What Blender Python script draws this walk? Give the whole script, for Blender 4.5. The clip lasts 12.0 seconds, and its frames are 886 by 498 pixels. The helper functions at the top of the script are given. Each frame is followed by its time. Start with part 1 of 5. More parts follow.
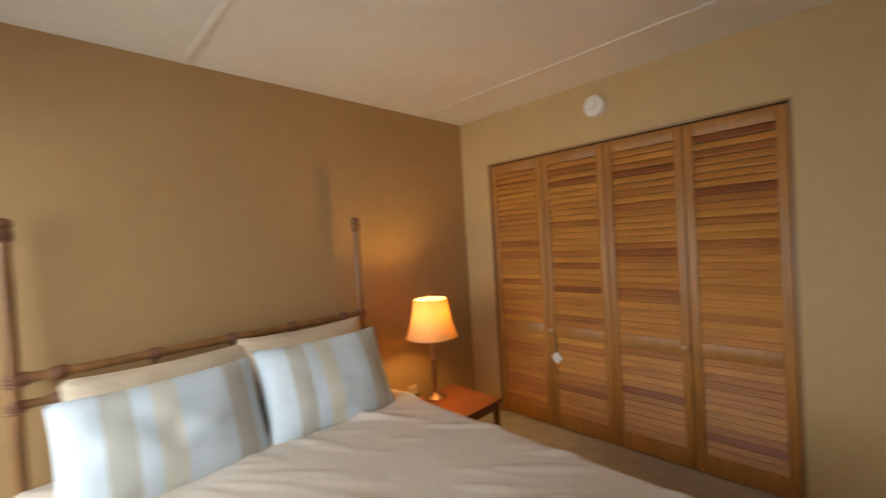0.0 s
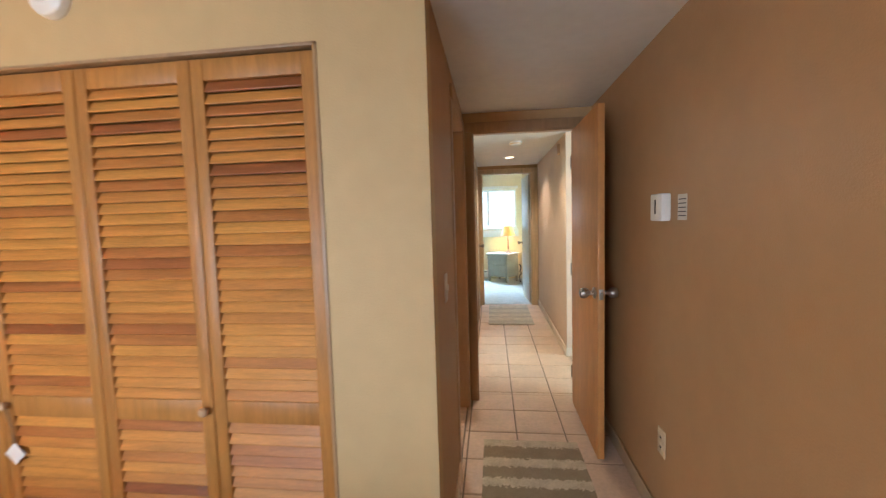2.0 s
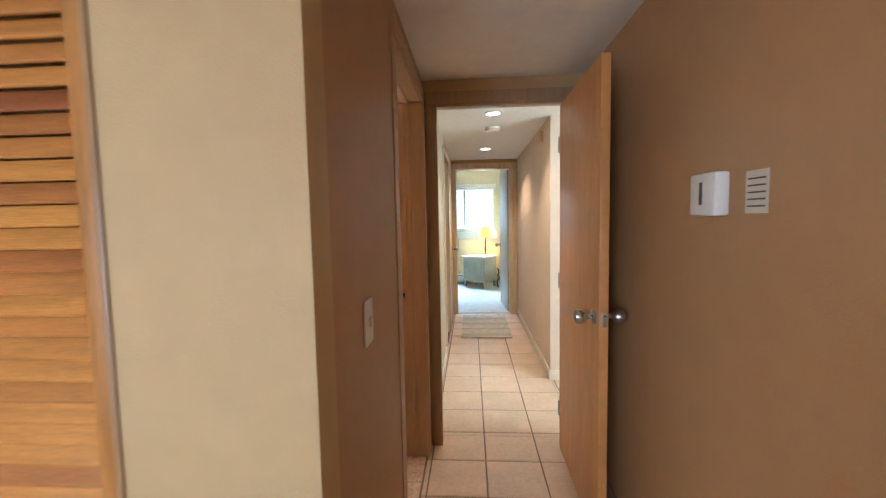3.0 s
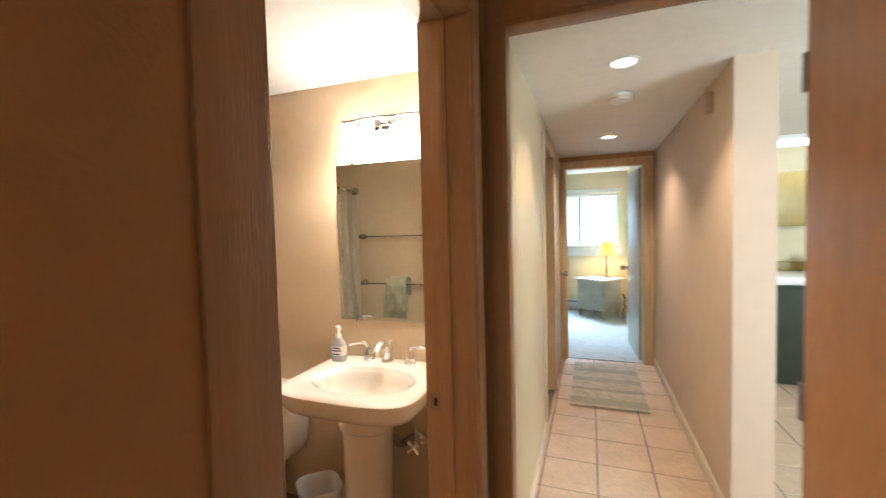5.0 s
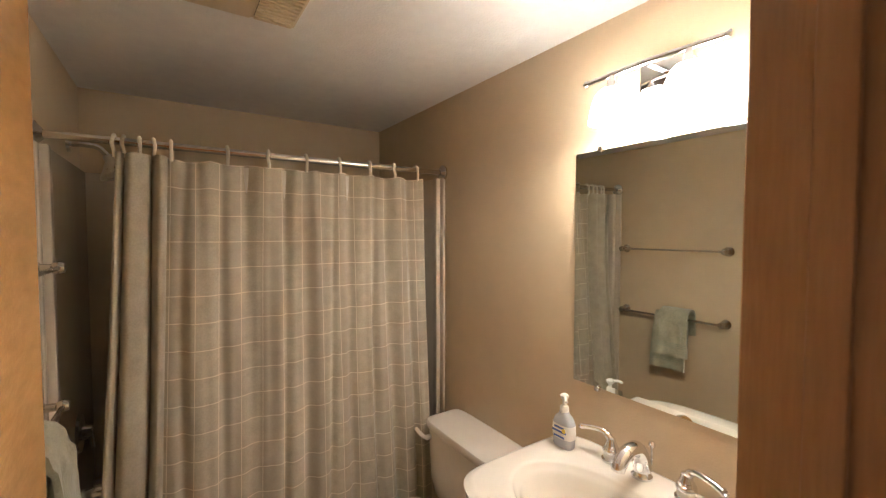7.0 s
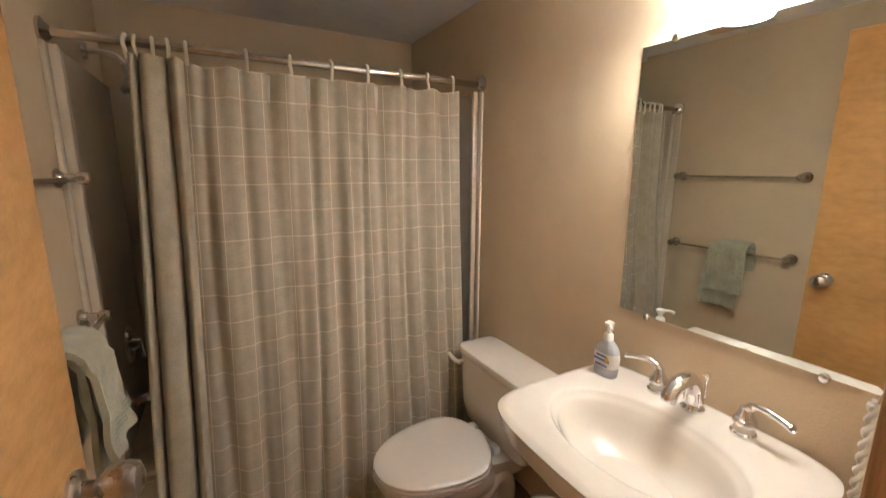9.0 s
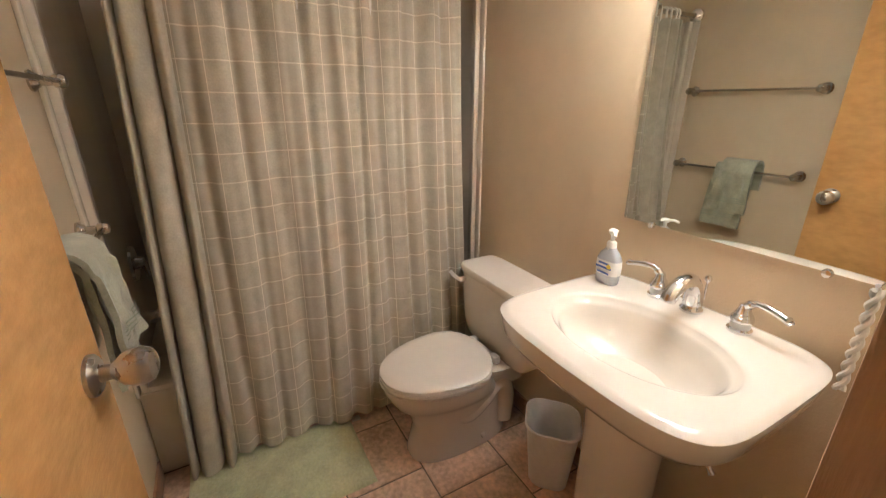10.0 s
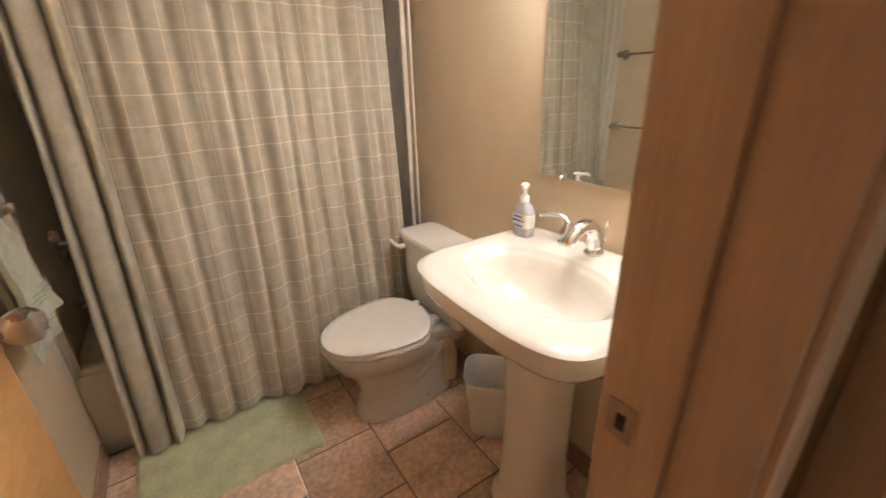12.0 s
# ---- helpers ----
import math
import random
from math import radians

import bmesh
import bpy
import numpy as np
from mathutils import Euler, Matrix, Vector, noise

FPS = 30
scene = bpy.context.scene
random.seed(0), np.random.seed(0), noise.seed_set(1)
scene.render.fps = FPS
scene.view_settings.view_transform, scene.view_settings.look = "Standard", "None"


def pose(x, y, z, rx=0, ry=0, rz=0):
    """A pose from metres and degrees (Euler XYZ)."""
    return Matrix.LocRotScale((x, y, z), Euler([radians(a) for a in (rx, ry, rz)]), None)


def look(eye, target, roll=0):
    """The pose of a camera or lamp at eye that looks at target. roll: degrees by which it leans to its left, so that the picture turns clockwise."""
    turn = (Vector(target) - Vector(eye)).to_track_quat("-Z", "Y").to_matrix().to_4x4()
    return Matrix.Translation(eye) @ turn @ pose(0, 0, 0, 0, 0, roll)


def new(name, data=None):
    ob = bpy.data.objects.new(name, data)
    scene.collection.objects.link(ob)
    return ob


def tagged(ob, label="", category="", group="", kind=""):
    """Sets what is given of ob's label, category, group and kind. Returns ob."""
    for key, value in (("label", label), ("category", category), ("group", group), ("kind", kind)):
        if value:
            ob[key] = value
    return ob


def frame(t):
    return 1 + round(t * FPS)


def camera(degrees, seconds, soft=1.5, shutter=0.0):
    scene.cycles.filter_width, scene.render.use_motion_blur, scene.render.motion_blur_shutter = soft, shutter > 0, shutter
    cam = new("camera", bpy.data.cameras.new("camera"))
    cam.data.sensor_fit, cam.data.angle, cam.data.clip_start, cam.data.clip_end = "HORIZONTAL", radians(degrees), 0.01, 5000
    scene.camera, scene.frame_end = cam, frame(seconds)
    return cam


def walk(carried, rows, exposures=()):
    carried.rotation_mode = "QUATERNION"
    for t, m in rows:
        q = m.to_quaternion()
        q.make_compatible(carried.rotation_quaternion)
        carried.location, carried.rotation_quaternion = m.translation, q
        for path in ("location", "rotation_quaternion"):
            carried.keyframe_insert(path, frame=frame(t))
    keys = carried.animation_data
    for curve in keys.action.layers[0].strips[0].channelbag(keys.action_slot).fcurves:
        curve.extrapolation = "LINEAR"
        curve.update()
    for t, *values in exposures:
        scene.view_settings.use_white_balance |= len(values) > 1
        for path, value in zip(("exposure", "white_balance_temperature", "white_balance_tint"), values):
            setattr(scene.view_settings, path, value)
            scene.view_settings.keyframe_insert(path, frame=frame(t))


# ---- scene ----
cam = camera(94.9, 12.0, soft=1.15, shutter=0.4)
# seconds, x, y, z, pitch + 90, roll, yaw
ROWS = [
    (0.0, 0.06, -0.096, 1.433, 88.78, 3.368, 45.62),
    (0.5, 0.099, 0.245, 1.398, 87.37, 2.833, 30.13),
    (1.0, 0.194, 0.559, 1.405, 86.2, 2.468, 18.46),
    (1.5, 0.322, 0.88, 1.412, 86.14, 2.092, 11.86),
    (2.0, 0.418, 1.166, 1.425, 85.63, 1.674, 6.705),
    (2.5, 0.456, 1.505, 1.391, 85.66, 1.111, 3.786),
    (4.5, 0.573, 2.76, 1.422, 86.44, 1.259, 11.15),
    (5.0, 0.525, 3.046, 1.452, 87.47, 1.402, 19.82),
    (5.5, 0.461, 3.287, 1.468, 88.2, 1.452, 30.65),
    (6.0, 0.393, 3.461, 1.506, 88.88, 1.275, 42.2),
    (6.5, 0.314, 3.566, 1.522, 89.45, 0.977, 52.09),
    (8.5, 0.174, 3.685, 1.497, 83.83, -0.352, 61.76),
    (9.0, 0.163, 3.679, 1.447, 79.03, -0.266, 61.24),
    (9.5, 0.158, 3.672, 1.406, 74.18, -0.033, 61.04),
    (10.0, 0.157, 3.672, 1.366, 70.1, 0.136, 61),
    (10.5, 0.164, 3.662, 1.333, 67.45, 0.371, 60.92),
    (11.0, 0.172, 3.665, 1.319, 65.44, 0.882, 60.24),
    (11.5, 0.209, 3.684, 1.311, 64.96, 1.405, 59.4),
    (12.0, 0.286, 3.772, 1.318, 67.35, 1.735, 56.32),
]
EXPOSURES = [(0.0, -0.5, 6800, 7), (0.5, -0.25, 6800, 6), (1.0, 0.15, 6900, 8), (1.5, 0.5, 6500, 9), (2.0, 0.6, 5700, 9), (2.5, 0.7, 5400, 9), (4.5, 0.75, 5700, 10), (5.5, 0.45, 5700, 10), (6.5, 0.2, 5650, 8), (8.5, 0.1, 5400, 8), (9.5, 0.25, 5300, 8), (10.5, 0.5, 5250, 8), (12.0, 0.6, 5250, 8)]
walk(cam, [(t, pose(x, y, z, rx, ry, rz)) for t, x, y, z, rx, ry, rz in ROWS], EXPOSURES)

# ---- world, sun and large lights ----
world = bpy.data.worlds.new("world")
scene.world = world
world.use_nodes = True
sky = world.node_tree.nodes.new("ShaderNodeTexSky")
sky.sky_type, sky.sun_disc = "NISHITA", False
sky.sun_elevation, sky.sun_rotation = radians(40), radians(200)
world.node_tree.links.new(sky.outputs[0], world.node_tree.nodes["Background"].inputs[0])
world.node_tree.nodes["Background"].inputs[1].default_value = 0.12


def lamp(name, kind, matrix, power, colour, size=0.1, size_y=0.0, spot=0.0):
    data = bpy.data.lights.new(name, kind)
    data.energy, data.color = power, colour
    if kind == "AREA":
        data.size = size
        if size_y:
            data.shape, data.size_y = "RECTANGLE", size_y
        else:
            data.shape = "DISK"
    elif kind == "SUN":
        data.angle = size
    else:
        data.shadow_soft_size = size
    if kind == "SPOT":
        data.spot_size, data.spot_blend = radians(spot), 0.6
    ob = new(name, data)
    ob.matrix_basis = matrix
    return ob


lamp("sun", "SUN", look((0, 0, 9), (1.5, 4.0, 3.0)), 2.0, (1, 0.95, 0.88), radians(1))
DAY, WARM = (0.86, 0.93, 1.0), (1.0, 0.62, 0.27)
# the sky's light in the windows' openings
lamp("bedroom_daylight", "AREA", look((-1.2, -1.63, 1.25), (-1.35, -0.2, 0.25)), 70, DAY, 1.55, 1.9).data.spread = radians(150)
lamp("far_daylight", "AREA", look((0.2, 11.25, 2.85), (0.2, 9.3, 0.6)), 520, (0.55, 0.80, 1.0), 2.2, 1.0)
lamp("kitchen_daylight", "AREA", look((3.4, 3.65, 1.5), (2.0, 7.0, 0.9)), 72, (0.80, 0.95, 0.95), 1.6, 1.2)
# lamps that the place has
lamp("bedside_bulb", "POINT", pose(-1.91, 1.68, 0.965), 20, (1.0, 0.60, 0.22), 0.035)
lamp("far_bulb", "POINT", pose(0.78, 10.12, 1.06), 16, WARM, 0.035)
for y in (5.14, 6.80):
    lamp("can_bulb", "SPOT", look((0.68, y, 2.20), (0.68, y, 0)), 38, (1.0, 0.76, 0.5), 0.05, 0, 125)
for x in (-0.43, -0.23):
    lamp("vanity_bulb", "POINT", pose(x, 4.635, 1.842), 8, (1.0, 0.85, 0.67), 0.022)
lamp("kitchen_tube", "AREA", look((2.4, 7.5, 2.1), (2.4, 7.4, 0)), 3, (1, 0.95, 0.85), 1.2, 0.1)


# ---- materials ----
def mat(name, colour, rough=0.5, metal=0.0, var=0.06, scale=3.0, bump=0.0, bscale=150.0, stretch=(1, 1, 1), space="world",
        second=None, shift=0.0, emit=0.0, emit_colour=None, rvar=0.0, trans=0.0, sheen=0.0, coat=0.0, sub=0.0):
    """A surface: base colour varied at a broad and a fine scale, with relief; shift: how far pieces differ from one another."""
    m = bpy.data.materials.new(name)
    m.use_nodes = True
    nodes, link = m.node_tree.nodes, m.node_tree.links.new
    b = nodes["Principled BSDF"]
    b.inputs["Roughness"].default_value, b.inputs["Metallic"].default_value = rough, metal
    b.inputs["Transmission Weight"].default_value, b.inputs["Coat Weight"].default_value = trans, coat
    b.inputs["Sheen Weight"].default_value = sheen
    b.inputs["Coat Roughness"].default_value = 0.15
    if space == "world":
        src = nodes.new("ShaderNodeNewGeometry").outputs["Position"]
    else:
        src = nodes.new("ShaderNodeTexCoord").outputs["Object"]
    mp = nodes.new("ShaderNodeMapping")
    mp.inputs["Scale"].default_value = stretch
    link(src, mp.inputs["Vector"])
    info = nodes.new("ShaderNodeObjectInfo")
    if shift:
        off = nodes.new("ShaderNodeMath")
        off.operation = "MULTIPLY"
        off.inputs[1].default_value = 37.0
        link(info.outputs["Random"], off.inputs[0])
        link(off.outputs[0], mp.inputs["Location"])
    big, fine = nodes.new("ShaderNodeTexNoise"), nodes.new("ShaderNodeTexNoise")
    for n, s, d in ((big, scale, 3.0), (fine, scale * 9, 4.0)):
        n.inputs["Scale"].default_value, n.inputs["Detail"].default_value = s, d
        link(mp.outputs[0], n.inputs["Vector"])
    add = nodes.new("ShaderNodeMath")
    add.operation = "MULTIPLY_ADD"
    add.inputs[1].default_value = 0.45
    link(fine.outputs[0], add.inputs[0])
    half = nodes.new("ShaderNodeMath")
    half.operation = "MULTIPLY"
    half.inputs[1].default_value = 0.55
    link(big.outputs[0], half.inputs[0])
    link(half.outputs[0], add.inputs[2])
    ramp = nodes.new("ShaderNodeValToRGB")
    lo = second or tuple(c * (1 - 2.2 * var) for c in colour)
    hi = tuple(min(1, c * (1 + 1.6 * var)) for c in colour)
    ramp.color_ramp.elements[0].position, ramp.color_ramp.elements[1].position = 0.3, 0.68
    ramp.color_ramp.elements[0].color, ramp.color_ramp.elements[1].color = (*lo, 1), (*hi, 1)
    link(add.outputs[0], ramp.inputs[0])
    out = ramp.outputs[0]
    if shift:
        hsv = nodes.new("ShaderNodeHueSaturation")
        rng = nodes.new("ShaderNodeMapRange")
        rng.inputs["To Min"].default_value, rng.inputs["To Max"].default_value = 1 - shift, 1 + shift * 0.8
        pw = nodes.new("ShaderNodeMath")
        pw.operation = "POWER"
        pw.inputs[1].default_value = 0.28
        link(info.outputs["Random"], pw.inputs[0])
        link(pw.outputs[0], rng.inputs["Value"])
        link(rng.outputs[0], hsv.inputs["Value"])
        hue = nodes.new("ShaderNodeMapRange")
        hue.inputs["To Min"].default_value, hue.inputs["To Max"].default_value = 0.5 - shift * 0.05, 0.5 + shift * 0.012
        link(pw.outputs[0], hue.inputs["Value"])
        link(hue.outputs[0], hsv.inputs["Hue"])
        link(out, hsv.inputs["Color"])
        out = hsv.outputs[0]
    link(out, b.inputs["Base Color"])
    if rvar:
        r2 = nodes.new("ShaderNodeMapRange")
        r2.inputs["To Min"].default_value, r2.inputs["To Max"].default_value = rough - rvar, rough + rvar
        link(big.outputs[0], r2.inputs["Value"])
        link(r2.outputs[0], b.inputs["Roughness"])
    if bump:
        bn, bp = nodes.new("ShaderNodeTexNoise"), nodes.new("ShaderNodeBump")
        bn.inputs["Scale"].default_value, bn.inputs["Detail"].default_value = bscale, 3.0
        bp.inputs["Strength"].default_value, bp.inputs["Distance"].default_value = min(1.0, bump * 40), 0.02 * min(1, 60 / bscale)
        link(mp.outputs[0], bn.inputs["Vector"])
        link(bn.outputs[0], bp.inputs["Height"])
        link(bp.outputs[0], b.inputs["Normal"])
    if emit:
        b.inputs["Emission Color"].default_value = (*(emit_colour or colour), 1)
        b.inputs["Emission Strength"].default_value = emit
    return m


def cloth_pattern(m, build):
    """Lets build(nodes, link, u, v, colour) change a cloth's colour by its own weave coordinates."""
    nodes, link = m.node_tree.nodes, m.node_tree.links.new
    b = nodes["Principled BSDF"]
    old = b.inputs["Base Color"].links[0].from_socket
    uv = nodes.new("ShaderNodeUVMap")
    sep = nodes.new("ShaderNodeSeparateXYZ")
    link(uv.outputs[0], sep.inputs[0])
    link(build(nodes, link, sep.outputs[0], sep.outputs[1], old), b.inputs["Base Color"])
    return m


def maths(nodes, link, op, a, b):
    n = nodes.new("ShaderNodeMath")
    n.operation = op
    for i, v in ((0, a), (1, b)):
        if isinstance(v, (int, float)):
            n.inputs[i].default_value = v
        else:
            link(v, n.inputs[i])
    return n.outputs[0]


def mixed(nodes, link, fac, a, b):
    n = nodes.new("ShaderNodeMix")
    n.data_type = "RGBA"
    link(fac, n.inputs[0])
    for i, v in ((6, a), (7, b)):
        if isinstance(v, tuple):
            n.inputs[i].default_value = (*v, 1)
        else:
            link(v, n.inputs[i])
    return n.outputs[2]


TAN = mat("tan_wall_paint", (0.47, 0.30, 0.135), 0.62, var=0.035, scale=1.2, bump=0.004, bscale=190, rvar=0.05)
# tan again, lightened: the daylight on the closet wall is put into its colour
CLOSET_TAN_LIT = mat("daylit_tan_wall_paint", (0.54, 0.385, 0.185), 0.62, var=0.035, scale=1.2, bump=0.004, bscale=190)
BROWN = mat("brown_wall_paint", (0.45, 0.252, 0.108), 0.5, var=0.035, scale=1.2, bump=0.004, bscale=190)
BATH_TAN = mat("bath_wall_paint", (0.63, 0.49, 0.32), 0.5, var=0.03, scale=1.2, bump=0.004, bscale=190)
CREAM = mat("cream_wall_paint", (0.72, 0.62, 0.40), 0.5, var=0.03, scale=1.2, bump=0.004, bscale=190)
CEIL = mat("white_ceiling_paint", (0.78, 0.75, 0.70), 0.8, var=0.03, scale=2, bump=0.004, bscale=140)
CARPET = mat("beige_carpet", (0.50, 0.44, 0.35), 0.95, var=0.13, scale=9, bump=0.03, bscale=420, sheen=0.3)
FAR_CARPET = mat("pale_carpet", (0.55, 0.55, 0.53), 0.95, var=0.1, scale=9, bump=0.03, bscale=420, sheen=0.3)
TRIM_WOOD = mat("stained_pine_trim", (0.47, 0.305, 0.175), 0.38, var=0.07, scale=4, bump=0.004, bscale=60, stretch=(7, 7, 0.5), space="object", shift=0.06)
DOOR_WOOD = mat("birch_veneer", (0.60, 0.315, 0.105), 0.26, var=0.10, scale=2.0, bump=0.002, bscale=40, stretch=(1.1, 5, 2.2), space="object", shift=0.03, coat=0.1)
LOUVER_WOOD = mat("louvre_pine", (0.43, 0.182, 0.041), 0.38, var=0.15, scale=5, bump=0.004, bscale=60, stretch=(0.7, 9, 9), space="object", shift=0.5)
STILE_WOOD = mat("stile_pine", (0.41, 0.185, 0.045), 0.38, var=0.14, scale=5, bump=0.004, bscale=60, stretch=(9, 9, 0.6), space="object", shift=0.08)
TABLE_WOOD = mat("red_stained_wood", (0.26, 0.076, 0.024), 0.3, var=0.16, scale=5, stretch=(1, 8, 8), space="object", coat=0.3)
BAMBOO = mat("rattan_pole", (0.25, 0.12, 0.042), 0.35, var=0.25, scale=6, bump=0.005, bscale=60, stretch=(3, 3, 1), shift=0.08)
RATTAN = mat("rattan_binding", (0.20, 0.085, 0.04), 0.45, var=0.2, scale=30, bump=0.015, bscale=120)
CHROME = mat("chrome", (0.80, 0.80, 0.82), 0.09, 1.0, var=0.02, scale=8, rvar=0.03)
STEEL = mat("polished_steel", (0.64, 0.61, 0.58), 0.16, 1.0, var=0.05, scale=20, rvar=0.04)
NICKEL = mat("brushed_nickel", (0.52, 0.49, 0.46), 0.28, 1.0, var=0.03, scale=30, rvar=0.03)
BRASS = mat("aged_steel", (0.36, 0.30, 0.24), 0.38, 1.0, var=0.08, scale=30)
CERAMIC = mat("bone_ceramic", (0.77, 0.70, 0.61), 0.10, var=0.012, scale=3, coat=0.4)
TUB = mat("tub_acrylic", (0.66, 0.57, 0.45), 0.22, var=0.02, scale=2)
PLASTIC = mat("white_plastic", (0.78, 0.76, 0.72), 0.35, var=0.02, scale=6)
IVORY = mat("ivory_plastic", (0.66, 0.52, 0.33), 0.4, var=0.03, scale=6)
BIN = mat("bin_plastic", (0.86, 0.84, 0.81), 0.35, var=0.03, scale=6, sub=0.1)
# near-black that paints the shade inside the latch hole and the fan grille
DARK = mat("gap_shade", (0.02, 0.016, 0.012), 0.8)
BLACK = mat("black_plastic", (0.03, 0.03, 0.03), 0.5)
HALL_TILE = mat("hall_ceramic_tile", (0.60, 0.44, 0.31), 0.36, var=0.08, scale=5, bump=0.003, bscale=40, shift=0.05)
BATH_TILE = mat("bath_slate_tile", (0.58, 0.40, 0.275), 0.3, var=0.3, scale=6.0, bump=0.006, bscale=30, shift=0.16, second=(0.30, 0.19, 0.125))
BASE_TILE = mat("base_tile", (0.33, 0.19, 0.11), 0.35, var=0.2, scale=6, shift=0.1)
GROUT = mat("grout", (0.20, 0.15, 0.11), 0.9, var=0.15, scale=20)
TOWEL = mat("sage_terry_towel", (0.42, 0.395, 0.275), 0.95, var=0.13, scale=25, bump=0.03, bscale=600, sheen=0.5)
MAT_GREEN = mat("sage_bath_mat", (0.55, 0.54, 0.30), 0.95, var=0.12, scale=12, bump=0.03, bscale=420, sheen=0.4)
SHEET = mat("beige_bed_sheet", (0.66, 0.58, 0.50), 0.85, var=0.03, scale=4, bump=0.002, bscale=40, sheen=0.2)
SHAM = mat("beige_pillow_cotton", (0.66, 0.54, 0.40), 0.85, var=0.05, scale=8, bump=0.01, bscale=60)
PILLOW = mat("striped_pillow_cotton", (0.69, 0.80, 0.89), 0.85, var=0.03, scale=8, bump=0.003, bscale=70)
CURTAIN = mat("grey_woven_curtain", (0.455, 0.398, 0.298), 0.85, var=0.08, scale=20, bump=0.008, bscale=500, sheen=0.15)
RUG = mat("striped_rug_pile", (0.55, 0.47, 0.33), 0.95, var=0.14, scale=14, bump=0.03, bscale=300)
GREEN_CAB = mat("dark_green_cabinet", (0.03, 0.034, 0.018), 0.7, var=0.1, scale=5)
OLIVE_CAB = mat("olive_cabinet", (0.33, 0.24, 0.07), 0.4, var=0.1, scale=5, stretch=(4, 4, 1))
COUNTER = mat("white_laminate", (0.75, 0.73, 0.68), 0.35, var=0.03, scale=20)
GREY_WOOD = mat("grey_painted_wood", (0.36, 0.33, 0.25), 0.5, var=0.08, scale=6)
BLUE_DOOR = mat("pale_door_paint", (0.52, 0.50, 0.46), 0.35, var=0.05, scale=3)
LAWN = mat("lawn", (0.09, 0.12, 0.04), 0.95, var=0.3, scale=0.6)
SHADE = mat("linen_shade", (0.74, 0.50, 0.24), 0.8, var=0.05, scale=40)
GLOW_BATH = mat("lit_frosted_glass", (0.9, 0.88, 0.84), 0.4, emit=37.0, emit_colour=(1, 0.89, 0.74))
GLOW_CAN = mat("lit_bulb", (0.9, 0.85, 0.75), 0.4, emit=14.0, emit_colour=(1, 0.82, 0.6))
GLOW_BULB = mat("lit_warm_bulb", (0.9, 0.8, 0.6), 0.4, emit=12.0, emit_colour=(1, 0.62, 0.25))
GLOW_TUBE = mat("lit_tube", (0.9, 0.9, 0.9), 0.4, emit=6.0, emit_colour=(0.95, 1, 1))
GLASS = mat("window_glass", (1, 1, 1), 0.02, trans=1.0, var=0)
SOAP = mat("clear_soap", (0.86, 0.89, 0.96), 0.05, trans=0.45, var=0)
SOAP_BLUE = mat("blue_label", (0.08, 0.14, 0.42), 0.4)
YELLOW = mat("yellow_dot", (0.75, 0.55, 0.05), 0.4)
PAPER = mat("paper_note", (0.72, 0.66, 0.55), 0.8)
INK = mat("ink_bar", (0.12, 0.10, 0.09), 0.8)
MIRROR = mat("mirror_silver", (0.82, 0.86, 0.83), 0.015, 1.0, var=0)


def translucent(m, amount, colour):
    nodes, link = m.node_tree.nodes, m.node_tree.links.new
    t, mix = nodes.new("ShaderNodeBsdfTranslucent"), nodes.new("ShaderNodeMixShader")
    t.inputs[0].default_value = (*colour, 1)
    mix.inputs[0].default_value = amount
    link(nodes["Principled BSDF"].outputs[0], mix.inputs[1])
    link(t.outputs[0], mix.inputs[2])
    link(mix.outputs[0], nodes["Material Output"].inputs[0])


translucent(SHADE, 0.15, (0.62, 0.27, 0.06))


def plaid(nodes, link, u, v, old):
    fu = maths(nodes, link, "FRACT", u, 0)
    fv = maths(nodes, link, "FRACT", v, 0)
    a = maths(nodes, link, "LESS_THAN", fu, 0.035)
    c = maths(nodes, link, "LESS_THAN", fv, 0.04)
    line = maths(nodes, link, "MAXIMUM", a, c)
    band = maths(nodes, link, "GREATER_THAN", maths(nodes, link, "FRACT", maths(nodes, link, "MULTIPLY", u, 0.5), 0), 0.5)
    base = mixed(nodes, link, maths(nodes, link, "MULTIPLY", band, 0.35), old, (0.395, 0.325, 0.245))
    return mixed(nodes, link, maths(nodes, link, "MULTIPLY", line, 0.7), base, (0.76, 0.65, 0.48))


def stripes(bands, other):
    def build(nodes, link, u, v, old):
        out = old
        wob = nodes.new("ShaderNodeTexNoise")
        wob.inputs["Scale"].default_value = 38.0
        wob.inputs["Detail"].default_value = 4.0
        u = maths(nodes, link, "ADD", u, maths(nodes, link, "MULTIPLY", maths(nodes, link, "SUBTRACT", wob.outputs[0], 0.5), other))
        for lo, hi, colour in bands:
            f = maths(nodes, link, "MULTIPLY", maths(nodes, link, "GREATER_THAN", u, lo), maths(nodes, link, "LESS_THAN", u, hi))
            out = mixed(nodes, link, maths(nodes, link, "MULTIPLY", f, 0.78), out, colour)
        return out
    return build


